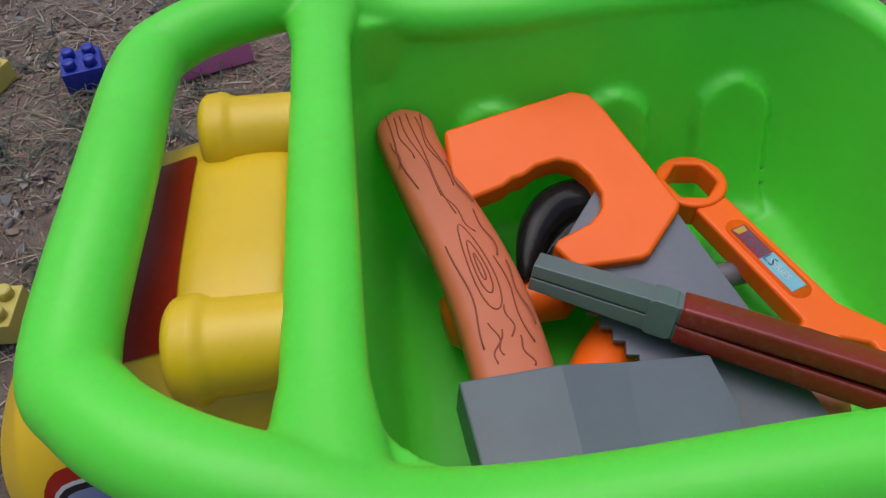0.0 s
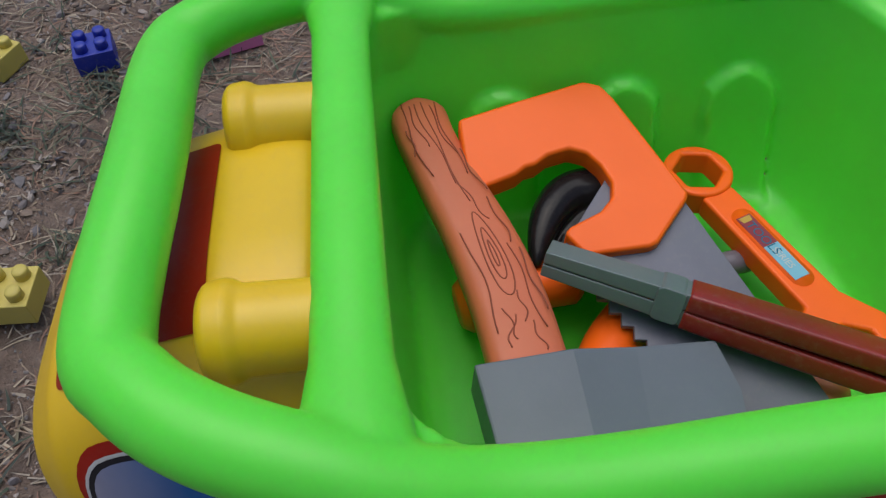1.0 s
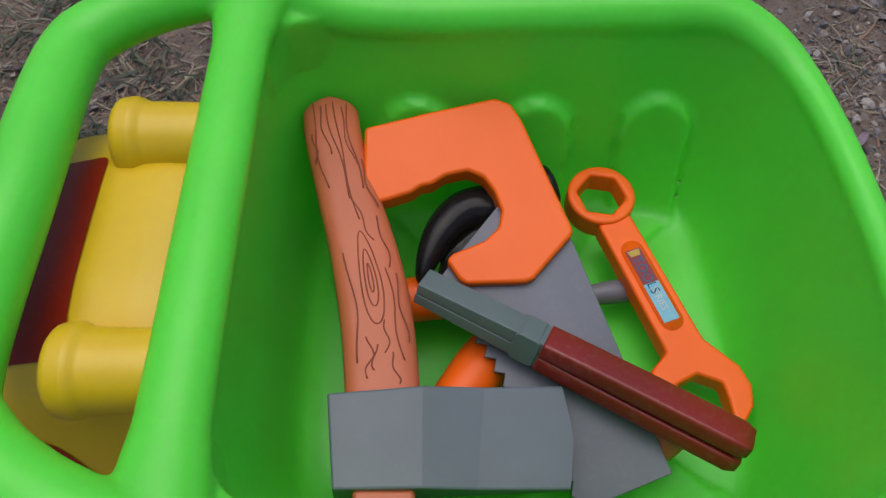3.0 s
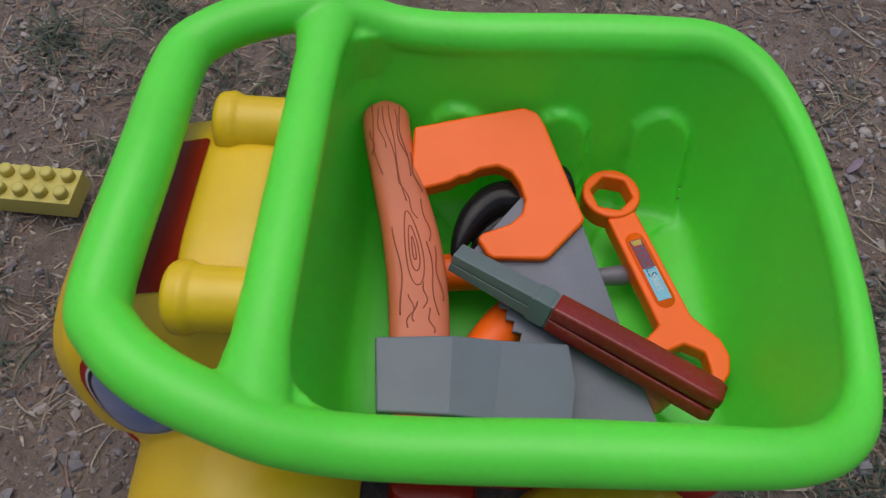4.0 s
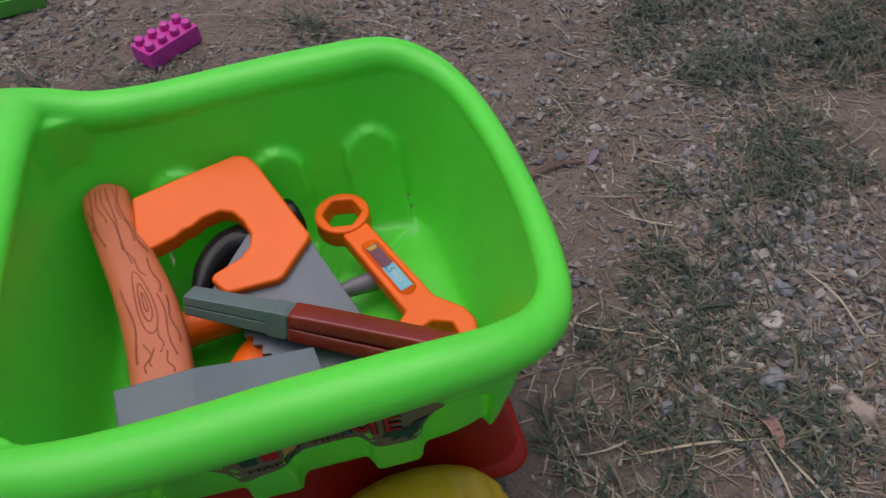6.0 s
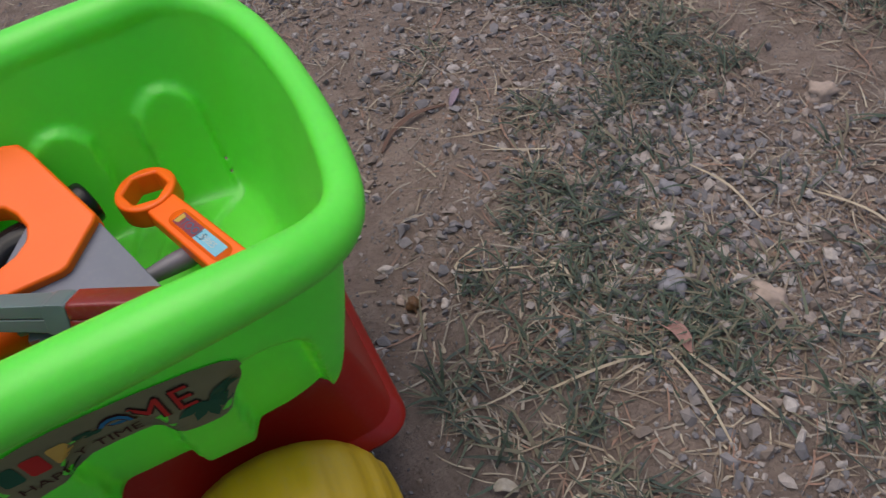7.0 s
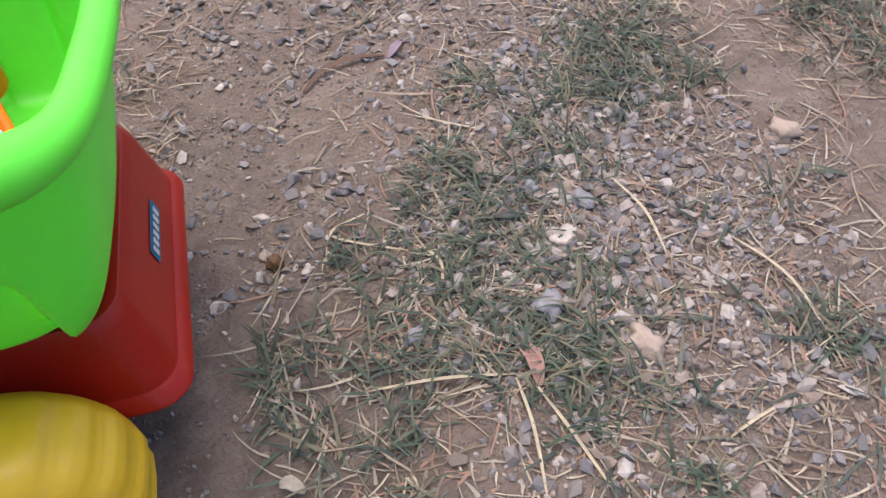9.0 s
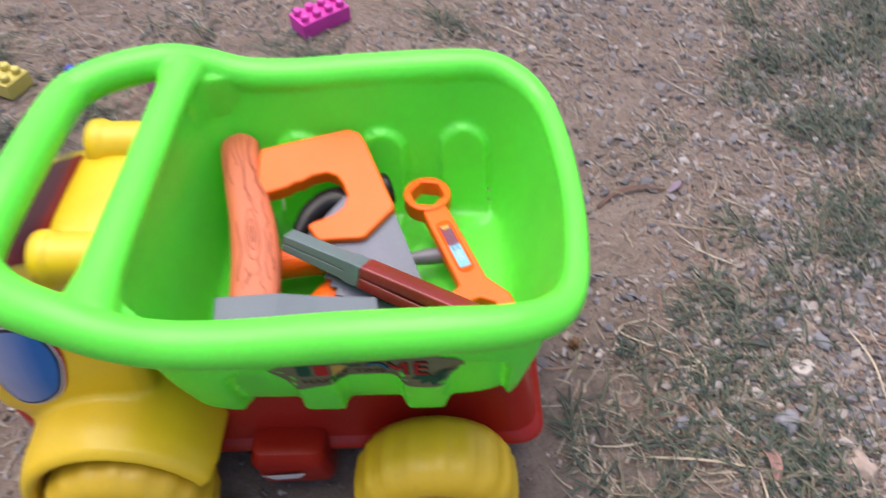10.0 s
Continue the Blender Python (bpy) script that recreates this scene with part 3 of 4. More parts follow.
label = part("label_recess", (lambda b: (add_slab(b, rounded_ring(0.036, 0.098, -0.0072, 0.0072, 0.007, 6), -0.003, -0.0016), b)[1])(bmesh.new()), ORANGE, wrench)
for name, x0, x1, ink in (("tool_sticker", 0.042, 0.066, sheet_gloss("maroon_label", (0.28, 0.04, 0.06))), ("tool_sticker", 0.066, 0.092, sheet_gloss("pale_blue_label", (0.22, 0.50, 0.66)))):
    bm = bmesh.new()
    add_slab(bm, [(x0, -0.005), (x1, -0.005), (x1, 0.005), (x0, 0.005)], -0.0016, -0.0013)
    part(name, bm, ink, wrench, "small printed label", smooth=False)
lettering("label_letters", "TOOLS", 0.0085, lambda x, y: Vector((0.0475 + x, -0.003 + y, -0.0011)), BLUE_INK, wrench, 0.95)
lettering("label_letters", "SERIES", 0.0060, lambda x, y: Vector((0.0690 + x, -0.0022 + y, -0.0011)), WHITE_FOIL, wrench, 0.95)
bm = bmesh.new()
add_slab(bm, [(0.0428, -0.004), (0.0468, -0.003), (0.0468, 0.003), (0.0428, 0.004)], -0.0013, -0.0011)
part("printed_mark", bm, GOLD_INK, wrench, smooth=False)

# pliers
PL_A, PL_B = Vector((0.092, -0.003, 0.209)), Vector((0.258, -0.093, 0.199))
fwd = (PL_B - PL_A).normalized()
side = Vector((0, 0, 1)).cross(fwd).normalized()
up_way = fwd.cross(side)
PL_M = Matrix.Translation(PL_A) @ Matrix((fwd, side, up_way)).transposed().to_4x4() @ pose(0, 0, 0, 68, 0, 0)
pliers = thing("toy_pliers", "closed toy pliers, grey jaws and scuffed maroon grips", "toy pliers", PL_M)
for s in (-1, 1):
    bm = bmesh.new()
    add_slab(bm, [(0.0, s * 0.0003), (0.076, s * 0.0003), (0.077, s * 0.0095), (0.06, s * 0.0090), (0.03, s * 0.0081), (0.0, s * 0.0072)], -0.0075, 0.0075)
    bmesh.ops.recalc_face_normals(bm, faces=bm.faces)
    bevelled(part("jaw", bm, JAW, pliers, "green-grey jaw"), 0.0008, 2)
    bm = bmesh.new()
    pts = spline([(0.0735, s * 0.0050, 0), (0.095, s * 0.0056, 0), (0.14, s * 0.0062, 0), (0.187, s * 0.0064, 0)], 6)
    rings = []
    for i, p in enumerate(pts):
        f = 1.0 if i < len(pts) - 1 else 0.8
        rings.append([p + Vector((0, y * f, z * f)) for y, z in rounded_ring(-0.0054, 0.0054, -0.0092, 0.0092, 0.0022, 3)])
    add_rings(bm, rings)
    bmesh.ops.recalc_face_normals(bm, faces=bm.faces)
    part("grip", bm, MAROON, pliers, "scuffed maroon grip")
bm = bmesh.new()
add_slab(bm, rounded_ring(0.058, 0.0725, -0.0098, 0.0098, 0.003, 3), -0.0085, 0.0085)
bevelled(part("pivot_block", bm, JAW, pliers), 0.0008, 2)

# hammer under the saw
hammer = thing("toy_hammer", "toy claw hammer with black head and orange-brown handle under the saw", "toy hammer", pose(0, -0.003, 0.006))
bm = bmesh.new()
claw = spline([(0.142, 0.064, 0.176), (0.120, 0.061, 0.180), (0.105, 0.047, 0.182), (0.096, 0.030, 0.180), (0.091, 0.014, 0.176)], 6)
add_tube(bm, claw, lambda u: 0.0155 * (1 - u) ** 0.7 + 0.0016, sides=16)
add_tube(bm, [p + Vector((0.012, -0.011, -0.012)) for p in claw], lambda u: 0.0145 * (1 - u) ** 0.6 + 0.0016, sides=16)
add_tube(bm, [Vector((0.142, 0.062, 0.170)), Vector((0.132, 0.050, 0.167)), Vector((0.122, 0.036, 0.165))], 0.014, sides=16)
add_tube(bm, spline([(0.130, 0.062, 0.176), (0.150, 0.070, 0.176), (0.158, 0.0735, 0.178)], 4), 0.0115, sides=20)
add_tube(bm, [Vector((0.155, 0.073, 0.178)), Vector((0.157, 0.0738, 0.178)), Vector((0.170, 0.079, 0.179)), Vector((0.172, 0.0798, 0.179))], lambda u: 0.0155 if 0.2 < u < 0.9 else 0.014, sides=24)
bmesh.ops.recalc_face_normals(bm, faces=bm.faces)
melt(part("hammer_head", bm, BLACK, hammer, "glossy black claw head"), 0.0012, 4)
bm = bmesh.new()
pts = spline([(0.136, 0.060, 0.172), (0.165, 0.01, 0.166), (0.205, -0.045, 0.162), (0.232, -0.082, 0.161)], 6)
add_tube(bm, pts, lambda u: 0.0095 + 0.003 * u - (0.006 if u > 0.98 else 0), sides=16, squash=0.7)
part("hammer_handle", bm, BROWN, hammer)

# screwdriver across the floor
driver = thing("toy_screwdriver", "toy screwdriver with orange handle and grey shaft on the tipper floor", "toy screwdriver", pose(0, -0.003, 0.006))
bm = bmesh.new()
pts = [Vector((0.046 + 0.005 * k, 0.004 + 0.0009 * k, 0.160)) for k in range(15)]
add_tube(bm, pts, lambda u: 0.0165 - 0.003 * math.sin(u * 3) * (1 if u > 0.3 else 0) - (0.004 if u < 0.02 or u > 0.97 else 0), sides=18)
part("driver_handle", bm, ORANGE, driver, "rounded orange handle")
bm = bmesh.new()
add_tube(bm, spline([(0.114, 0.016, 0.158), (0.17, 0.014, 0.155), (0.205, 0.019, 0.153), (0.234, 0.024, 0.151)], 5), lambda u: 0.0055 + 0.002 * math.sin(max(0, u - 0.5) * 6) - 0.003 * (u > 0.95), sides=12)
part("driver_shaft", bm, SHAFT, driver, "dull grey fluted shaft")
spare = thing("toy_spanner", "orange plastic toy tool half hidden under the axe head", "toy tool", pose(0, 0, 0.006))
bm = bmesh.new()
add_tube(bm, spline([(0.142, -0.016, 0.160), (0.128, -0.032, 0.161), (0.112, -0.054, 0.162), (0.090, -0.084, 0.162)], 5), lambda u: 0.0160 - 0.004 * abs(u - 0.4), sides=16)
part("grip", bm, ORANGE, spare)


# ---- building blocks on the ground ----
def block(name, colour, nx, ny, m, label):
    pitch = 0.0205
    w, d, h = nx * pitch, ny * pitch, 0.024
    ob = thing(name, label, "toy block", m, "toy building blocks")
    bm = bmesh.new()
    add_box(bm, -w / 2, w / 2, -d / 2, d / 2, 0.0, h)
    bevelled(part("brick_body", bm, colour, ob), 0.0012, 2)
    for i in range(nx):
        for j in range(ny):
            cx, cy = (i + 0.5) * pitch - w / 2, (j + 0.5) * pitch - d / 2
            bm = bmesh.new()
            rings = [[(cx + r * math.cos(a), cy + r * math.sin(a), h + z) for a in (2 * math.pi * k / 18 for k in range(18))] for r, z in ((0.0066, -0.001), (0.0064, 0.0075), (0.0056, 0.0088), (0.002, 0.009))]
            add_rings(bm, rings)
            part("stud", bm, colour, ob)
    return ob


PALE = plastic("pale_yellow_block", (0.55, 0.46, 0.10), 0.45, 0.85, 0.25, 0.08)
BLUE = plastic("blue_block", (0.012, 0.03, 0.33), 0.4, 0.85, 0.15, 0.06)
PINK = plastic("pink_block", (0.66, 0.19, 0.44), 0.45, 0.85, 0.2, 0.06)
MAGENTA = plastic("magenta_block", (0.62, 0.04, 0.36), 0.4, 0.85, 0.12, 0.06)
block("toy_block", PALE, 4, 2, pose(-0.322, 0.163, 0.001, 0, 0, -3), "dusty pale yellow block beside the truck")
block("toy_block", PALE, 4, 2, pose(-0.408, 0.492, 0.001, 0, 0, -27), "dusty yellow block lying in thin grass")
block("toy_block", BLUE, 2, 2, pose(-0.286, 0.478, 0.001, 0, 0, 14), "dark blue square block on the dirt")
block("toy_block", PINK, 4, 2, pose(-0.155, 0.488, 0.001, 0, 0, 18), "dusty pink block on the dirt")
block("toy_block", MAGENTA, 4, 2, pose(-0.497, 0.540, 0.001, 0, 0, -42), "magenta block on the dirt")
block("toy_block", plastic("green_block", (0.10, 0.42, 0.05), 0.45, 0.85, 0.15, 0.06), 4, 2, pose(-0.178, 0.800, 0.001, 0, 0, 8), "dusty green block on the dirt")
block("toy_block", MAGENTA, 4, 2, pose(0.037, 0.617, 0.001, 0, 0, 37), "magenta block in the grass edge")


# ---- ground ----
def soil():
    m, tree, shader = nodes_of("dirt")
    coord = tree.nodes.new("ShaderNodeTexCoord").outputs["Object"]
    big = add_node(tree, "ShaderNodeTexNoise", Scale=3.5, Detail=5.0, Roughness=0.6)
    mid_n = add_node(tree, "ShaderNodeTexNoise", Scale=38.0, Detail=8.0, Roughness=0.7)
    fine = add_node(tree, "ShaderNodeTexNoise", Scale=300.0, Detail=6.0, Roughness=0.85)
    for n in (big, mid_n, fine):
        tree.links.new(coord, n.inputs["Vector"])
    base = mixed(tree, ramp(tree, big.outputs["Fac"], 0.42, 0.72), (0.262, 0.194, 0.157), (0.165, 0.126, 0.106))
    base = mixed(tree, ramp(tree, mid_n.outputs["Fac"], 0.42, 0.7), base, (0.35, 0.275, 0.228))
    base = mixed(tree, ramp(tree, fine.outputs["Fac"], 0.54, 0.66), base, (0.125, 0.098, 0.083))
    tree.links.new(base, shader.inputs["Base Color"])
    shader.inputs["Roughness"].default_value = 0.95
    shader.inputs["Specular IOR Level"].default_value = 0.15
    b1 = add_node(tree, "ShaderNodeBump", Strength=1.0, Distance=0.008)
    b2 = add_node(tree, "ShaderNodeBump", Strength=1.0, Distance=0.003)
    tree.links.new(mid_n.outputs["Fac"], b1.inputs["Height"])
    tree.links.new(fine.outputs["Fac"], b2.inputs["Height"])
    tree.links.new(b1.outputs["Normal"], b2.inputs["Normal"])
    tree.links.new(b2.outputs["Normal"], shader.inputs["Normal"])
    return m


def island_colours(name, colours, rough=0.8, bump=0.3, scale=220.0):
    m, tree, shader = nodes_of(name)
    rnd = tree.nodes.new("ShaderNodeNewGeometry").outputs["Random Per Island"]
    r = tree.nodes.new("ShaderNodeValToRGB")
    r.color_ramp.interpolation = "CONSTANT"
    while len(r.color_ramp.elements) < len(colours):
        r.color_ramp.elements.new(0.5)
    for i, (e, c) in enumerate(zip(r.color_ramp.elements, colours)):
        e.position, e.color = i / len(colours), (*c, 1)
    tree.links.new(rnd, r.inputs[0])
    coord = tree.nodes.new("ShaderNodeTexCoord").outputs["Object"]
    n = add_node(tree, "ShaderNodeTexNoise", Scale=scale, Detail=5.0, Roughness=0.7)
    tree.links.new(coord, n.inputs["Vector"])
    tree.links.new(mixed(tree, ramp(tree, n.outputs["Fac"], 0.3, 0.75), r.outputs["Color"], mixed(tree, 0.5, r.outputs["Color"], (0.10, 0.09, 0.08))), shader.inputs["Base Color"])
    shader.inputs["Roughness"].default_value = rough
    shader.inputs["Specular IOR Level"].default_value = 0.25
    b = add_node(tree, "ShaderNodeBump", Strength=bump, Distance=0.002)
    tree.links.new(n.outputs["Fac"], b.inputs["Height"])
    tree.links.new(b.outputs["Normal"], shader.inputs["Normal"])
    return m


def ground_z(x, y):
    f = 0.005 * noise.noise((x * 5, y * 5, 0.3)) + 0.0028 * noise.noise((x * 17, y * 17, 2.0)) + 0.0018 * noise.noise((x * 60, y * 60, 5.0))
    near = step(0.04, 0.0, max(abs(x - 0.08) - 0.27, abs(y) - 0.19))
    bank = (-0.078 * (y + 0.024) - 0.0138) * step(0.22, 0.0, max(abs(x - 0.08) - 0.25, abs(y) - 0.17))
    return f * (1 - 0.75 * near) - 0.001 + bank


def axis(lo, hi, fine, far):
    inside = list(np.arange(lo, hi + fine / 2, fine))
    reach, gap = [], fine
    while sum(reach) < far:
        gap *= 1.35
        reach.append(gap)
    steps = np.cumsum(reach)
    return [lo - s for s in steps[::-1]] + inside + [hi + s for s in steps]


xs, ys = axis(-0.75, 1.15, 0.0085, 80), axis(-0.35, 1.25, 0.0085, 80)
verts = [(x, y, ground_z(x, y)) for y in ys for x in xs]
nx = len(xs)
faces = [(j * nx + i, j * nx + i + 1, (j + 1) * nx + i + 1, (j + 1) * nx + i) for j in range(len(ys) - 1) for i in range(nx - 1)]
me = bpy.data.meshes.new("ground")
me.from_pydata(verts, [], faces)
me.materials.append(soil())
me.polygons.foreach_set("use_smooth", [True] * len(me.polygons))
tagged(new("ground", me), "bare brown dirt ground with grit and thin grass", "ground", kind="structure")

rng = random.Random(4)


TUFTS = [(0.697, 0.171, 0.032), (0.789, 0.206, 0.028), (0.618, 0.137, 0.022), (0.557, 0.178, 0.018), (0.474, 0.290, 0.014), (0.493, 0.093, 0.021), (0.426, 0.024, 0.019), (0.463, 0.049, 0.016),
         (0.476, -0.056, 0.016), (0.483, -0.092, 0.014), (0.337, -0.060, 0.017), (0.374, -0.052, 0.017), (0.413, -0.134, 0.019), (0.414, -0.162, 0.018), (0.543, -0.162, 0.013), (0.752, -0.021, 0.027),
         (0.698, -0.030, 0.015), (0.712, -0.146, 0.020), (0.748, -0.151, 0.014), (0.283, 0.188, 0.014), (0.290, -0.061, 0.014), (0.760, 0.135, 0.026), (0.671, 0.015, 0.016), (0.704, 0.499, 0.077),
         (0.506, 0.341, 0.032), (0.670, 0.143, 0.050), (0.771, 0.372, 0.051), (0.455, -0.087, 0.032), (0.335, -0.065, 0.024), (0.227, 0.625, 0.039), (-0.383, 0.372, 0.040), (-0.453, 0.539, 0.029),
         (-0.353, 0.055, 0.026), (0.023, 0.534, 0.050), (0.670, 0.581, 0.044), (0.463, -0.032, 0.040), (-0.280, 0.216, 0.018), (-0.271, 0.426, 0.027), (-0.323, -0.022, 0.020), (0.480, 0.314, 0.032),
         (-0.376, 0.127, 0.023),
         (0.319, -0.062, 0.023), (0.349, -0.110, 0.021), (0.438, -0.117, 0.018), (0.410, -0.172, 0.030), (0.543, -0.218, 0.019), (0.592, -0.232, 0.019), (0.570, -0.280, 0.023), (0.420, -0.202, 0.019),
         (0.276, -0.076, 0.015), (0.315, -0.141, 0.020), (0.690, -0.029, 0.024), (0.779, -0.001, 0.028), (0.707, -0.153, 0.014), (0.736, 0.138, 0.042), (0.504, 0.088, 0.023), (0.735, 0.366, 0.068),
         (0.859, 0.375, 0.063), (0.719, 0.204, 0.044), (0.496, 0.090, 0.030), (0.602, 0.081, 0.030), (0.631, 0.034, 0.029), (0.524, 0.023, 0.028), (0.528, -0.104, 0.030), (0.407, 0.004, 0.019),
         (0.479, 0.346, 0.024),
         (0.85, 0.35, 0.10), (0.95, 0.15, 0.11), (0.76, 0.50, 0.09), (0.92, 0.56, 0.12), (0.63, 0.43, 0.06), (0.95, -0.04, 0.07), (1.05, 0.34, 0.10)]


def cover(x, y):
    """Share of grass cover: tufts and looser patches between them."""
    n = noise.noise((x * 3.1 + 4, y * 3.1, 1.0)) + 0.5 * noise.noise((x * 8, y * 8, 7.0))
    tuft = max(math.exp(-((x - a) ** 2 + (y - b) ** 2) / (r * r)) for a, b, r in TUFTS)
    bare = math.exp(-(((x - 0.40) / 0.07) ** 2 + ((y - 0.20) / 0.16) ** 2))
    n += 0.7 * noise.noise((x * 26, y * 26, 4.0)) + 0.4 * noise.noise((x * 60, y * 60, 8.0))
    return 0.20 + 0.32 * n + 0.42 * tuft - 0.7 * bare


def gravel_share(x, y):
    n = noise.noise((x * 4.0 - 3, y * 4.0, 9.0)) + 0.5 * noise.noise((x * 11, y * 11, 3.0))
    belt = math.exp(-(((x - 0.60) / 0.16) ** 2 + ((y - 0.02) / 0.2) ** 2)) + 0.7 * math.exp(-(((x - 0.72) / 0.16) ** 2 + ((y - 0.50) / 0.2) ** 2))
    return 0.30 + 0.55 * n + 0.85 * belt


def spot():
    """A random place, thinning out gradually away from the truck's surroundings."""
    while True:
        x, y = rng.uniform(-1.7, 2.2), rng.uniform(-1.2, 2.2)
        off = math.hypot(max(-0.6 - x, 0, x - 1.05), max(-0.28 - y, 0, y - 1.05))
        if rng.random() < math.exp(-(off / 0.22) ** 1.2):
            return x, y


def free(x, y, gap=0.0):
    """Clear of the truck's wheels and chassis."""
    return not (-0.2 - gap < x < 0.325 + gap and -0.19 - gap < y < 0.19 + gap)


ICO = bmesh.new()
bmesh.ops.create_icosphere(ICO, subdivisions=1, radius=1)
ICO.verts.ensure_lookup_table()
ICO_V = np.array([v.co[:] for v in ICO.verts])
ICO_F = np.array([[v.index for v in f.verts] for f in ICO.faces])
ICO.free()


def stuff(name, verts, faces, material, label, category):
    me = bpy.data.meshes.new(name)
    me.from_pydata(verts, [], faces)
    me.materials.append(material)
    return tagged(new(name, me), label, category, kind="stuff")


def scatter_stones(name, count, sizes, material, label, density):
    vs, fs = [], []
    made = 0
    while made < count:
        x, y = spot()
        if rng.random() > density(x, y):
            continue
        made += 1
        s = sizes[0] * (sizes[1] / sizes[0]) ** (rng.random() ** 1.5)
        rot = np.array(Euler((rng.uniform(0, 6), rng.uniform(0, 6), rng.uniform(0, 6))).to_matrix())
        jag = np.array([rng.uniform(0.50, 1.30) for _ in range(12)])[:, None]
        p = (ICO_V * jag * np.array((1.0, rng.uniform(0.45, 0.95), rng.uniform(0.30, 0.65))) * s) @ rot.T
        p[:, 2] *= 0.7
        p += np.array((x, y, ground_z(x, y) + 0.2 * s))
        fs += [tuple(int(i) for i in f) for f in ICO_F + len(vs)]
        vs += [tuple(q) for q in p]
    return stuff(name, vs, fs, material, label, "gravel")


STONES = island_colours("gravel_stone", [(0.23, 0.20, 0.19), (0.30, 0.245, 0.215), (0.17, 0.16, 0.165), (0.37, 0.315, 0.285), (0.22, 0.20, 0.205), (0.27, 0.205, 0.165), (0.44, 0.39, 0.36), (0.15, 0.14, 0.15), (0.26, 0.235, 0.24), (0.20, 0.155, 0.13)], 0.85)
scatter_stones("fine_gravel", 100000, (0.0008, 0.0036), STONES, "fine grey and tan grit over the dirt", lambda x, y: max(0.16, gravel_share(x, y) - 0.05))
scatter_stones("gravel", 15000, (0.0030, 0.0095), STONES, "grey and buff gravel stones in patches", lambda x, y: max(0.006, gravel_share(x, y) - 0.24))


def scatter_blades(name, count, material, label, category, length, width, density, lean, clump, spread=0.008):
    vs, fs = [], []
    made = 0
    while made < count:
        x0, y0 = spot()
        if rng.random() > density(x0, y0):
            continue
        for _ in range(rng.randint(*clump)):
            made += 1
            x, y = x0 + rng.gauss(0, spread), y0 + rng.gauss(0, spread)
            if not free(x, y, 0.004):
                continue
            a = rng.uniform(0, 2 * math.pi)
            d = Vector((math.cos(a), math.sin(a), 0))
            n = Vector((-d.y, d.x, 0))
            ln = length * rng.uniform(0.45, 1.25)
            w = width * rng.uniform(0.6, 1.2)
            rise = rng.uniform(*lean)
            p = Vector((x, y, ground_z(x, y) - 0.001))
            i0 = len(vs)
            segs = 4
            bend = rng.uniform(-0.9, 0.9)
            for k in range(segs + 1):
                u = k / segs
                q = p + d * (ln * u) + n * (bend * ln * u * u * 0.5)
                q.z += ln * rise * (u - 0.55 * u * u) * 1.6 + 0.0015
                q.z = max(q.z, ground_z(q.x, q.y) + 0.001) if rise < 0.3 else q.z
                ww = w * (1 - u ** 2) + 0.0002
                vs.append(tuple(q + n * ww / 2))
                vs.append(tuple(q - n * ww / 2 + Vector((0, 0, 0.25 * ww))))
            for k in range(segs):
                b = i0 + 2 * k
                fs.append((b, b + 1, b + 3, b + 2))
    return stuff(name, vs, fs, material, label, category)


GRASS = island_colours("grass_blade", [(0.042, 0.070, 0.042), (0.055, 0.085, 0.055), (0.030, 0.048, 0.034), (0.10, 0.12, 0.075), (0.042, 0.062, 0.050), (0.17, 0.15, 0.095)], 0.6, 0.1)
STRAW = island_colours("dry_straw", [(0.34, 0.265, 0.19), (0.22, 0.16, 0.11), (0.46, 0.385, 0.285), (0.20, 0.14, 0.10), (0.32, 0.185, 0.13), (0.37, 0.32, 0.26)], 0.8, 0.1)
scatter_blades("grass", 9400, GRASS, "thin dark green grass tufts on the dirt", "grass", 0.025, 0.0021, lambda x, y: max(0, cover(x, y) - 0.32), (0.1, 0.9), (2, 7), 0.010)
scatter_blades("grass", 2500, GRASS, "loose dark green grass blades on the dirt", "grass", 0.040, 0.0024, lambda x, y: max(0, cover(x, y) - 0.28), (0.05, 0.6), (1, 4), 0.014)
scatter_blades("dry_grass", 20000, STRAW, "dry straw and dead grass stems on the dirt", "straw", 0.032, 0.0012, lambda x, y: max(0.05, cover(x, y) - 0.05), (0.0, 0.25), (1, 4))
scatter_blades("plant_litter", 9000, STRAW, "short bits of dead leaf and stalk on the dirt", "straw", 0.012, 0.0022, lambda x, y: max(0.05, cover(x, y)), (0.0, 0.3), (1, 3), 0.012)
scatter_blades("long_straw", 1500, STRAW, "long pale dead stems lying across the dirt", "straw", 0.065, 0.0018, lambda x, y: max(0.02, cover(x, y)), (0.0, 0.12), (1, 2))


# ---- single stones, leaves and stems ----
def stone(x, y, size, colour, label, flat=0.6, seed=0):
    r = random.Random(seed)
    bm = bmesh.new()
    bmesh.ops.create_icosphere(bm, subdivisions=3, radius=1)
    for v in bm.verts:
        k = 1 + 0.55 * noise.noise(v.co * 1.5 + Vector((seed * 3.1, 0, 0))) + 0.22 * noise.noise(v.co * 3.5 + Vector((seed, 5, 0)))
        v.co = Vector((v.co.x * k, v.co.y * k * 0.72, v.co.z * k * flat)) * size * 0.72
    ob = part("stone", bm, colour, m=pose(x, y, ground_z(x, y) + 0.30 * size * flat, 0, 0, r.uniform(0, 180)))
    return tagged(ob, label, "stone", "loose stones")


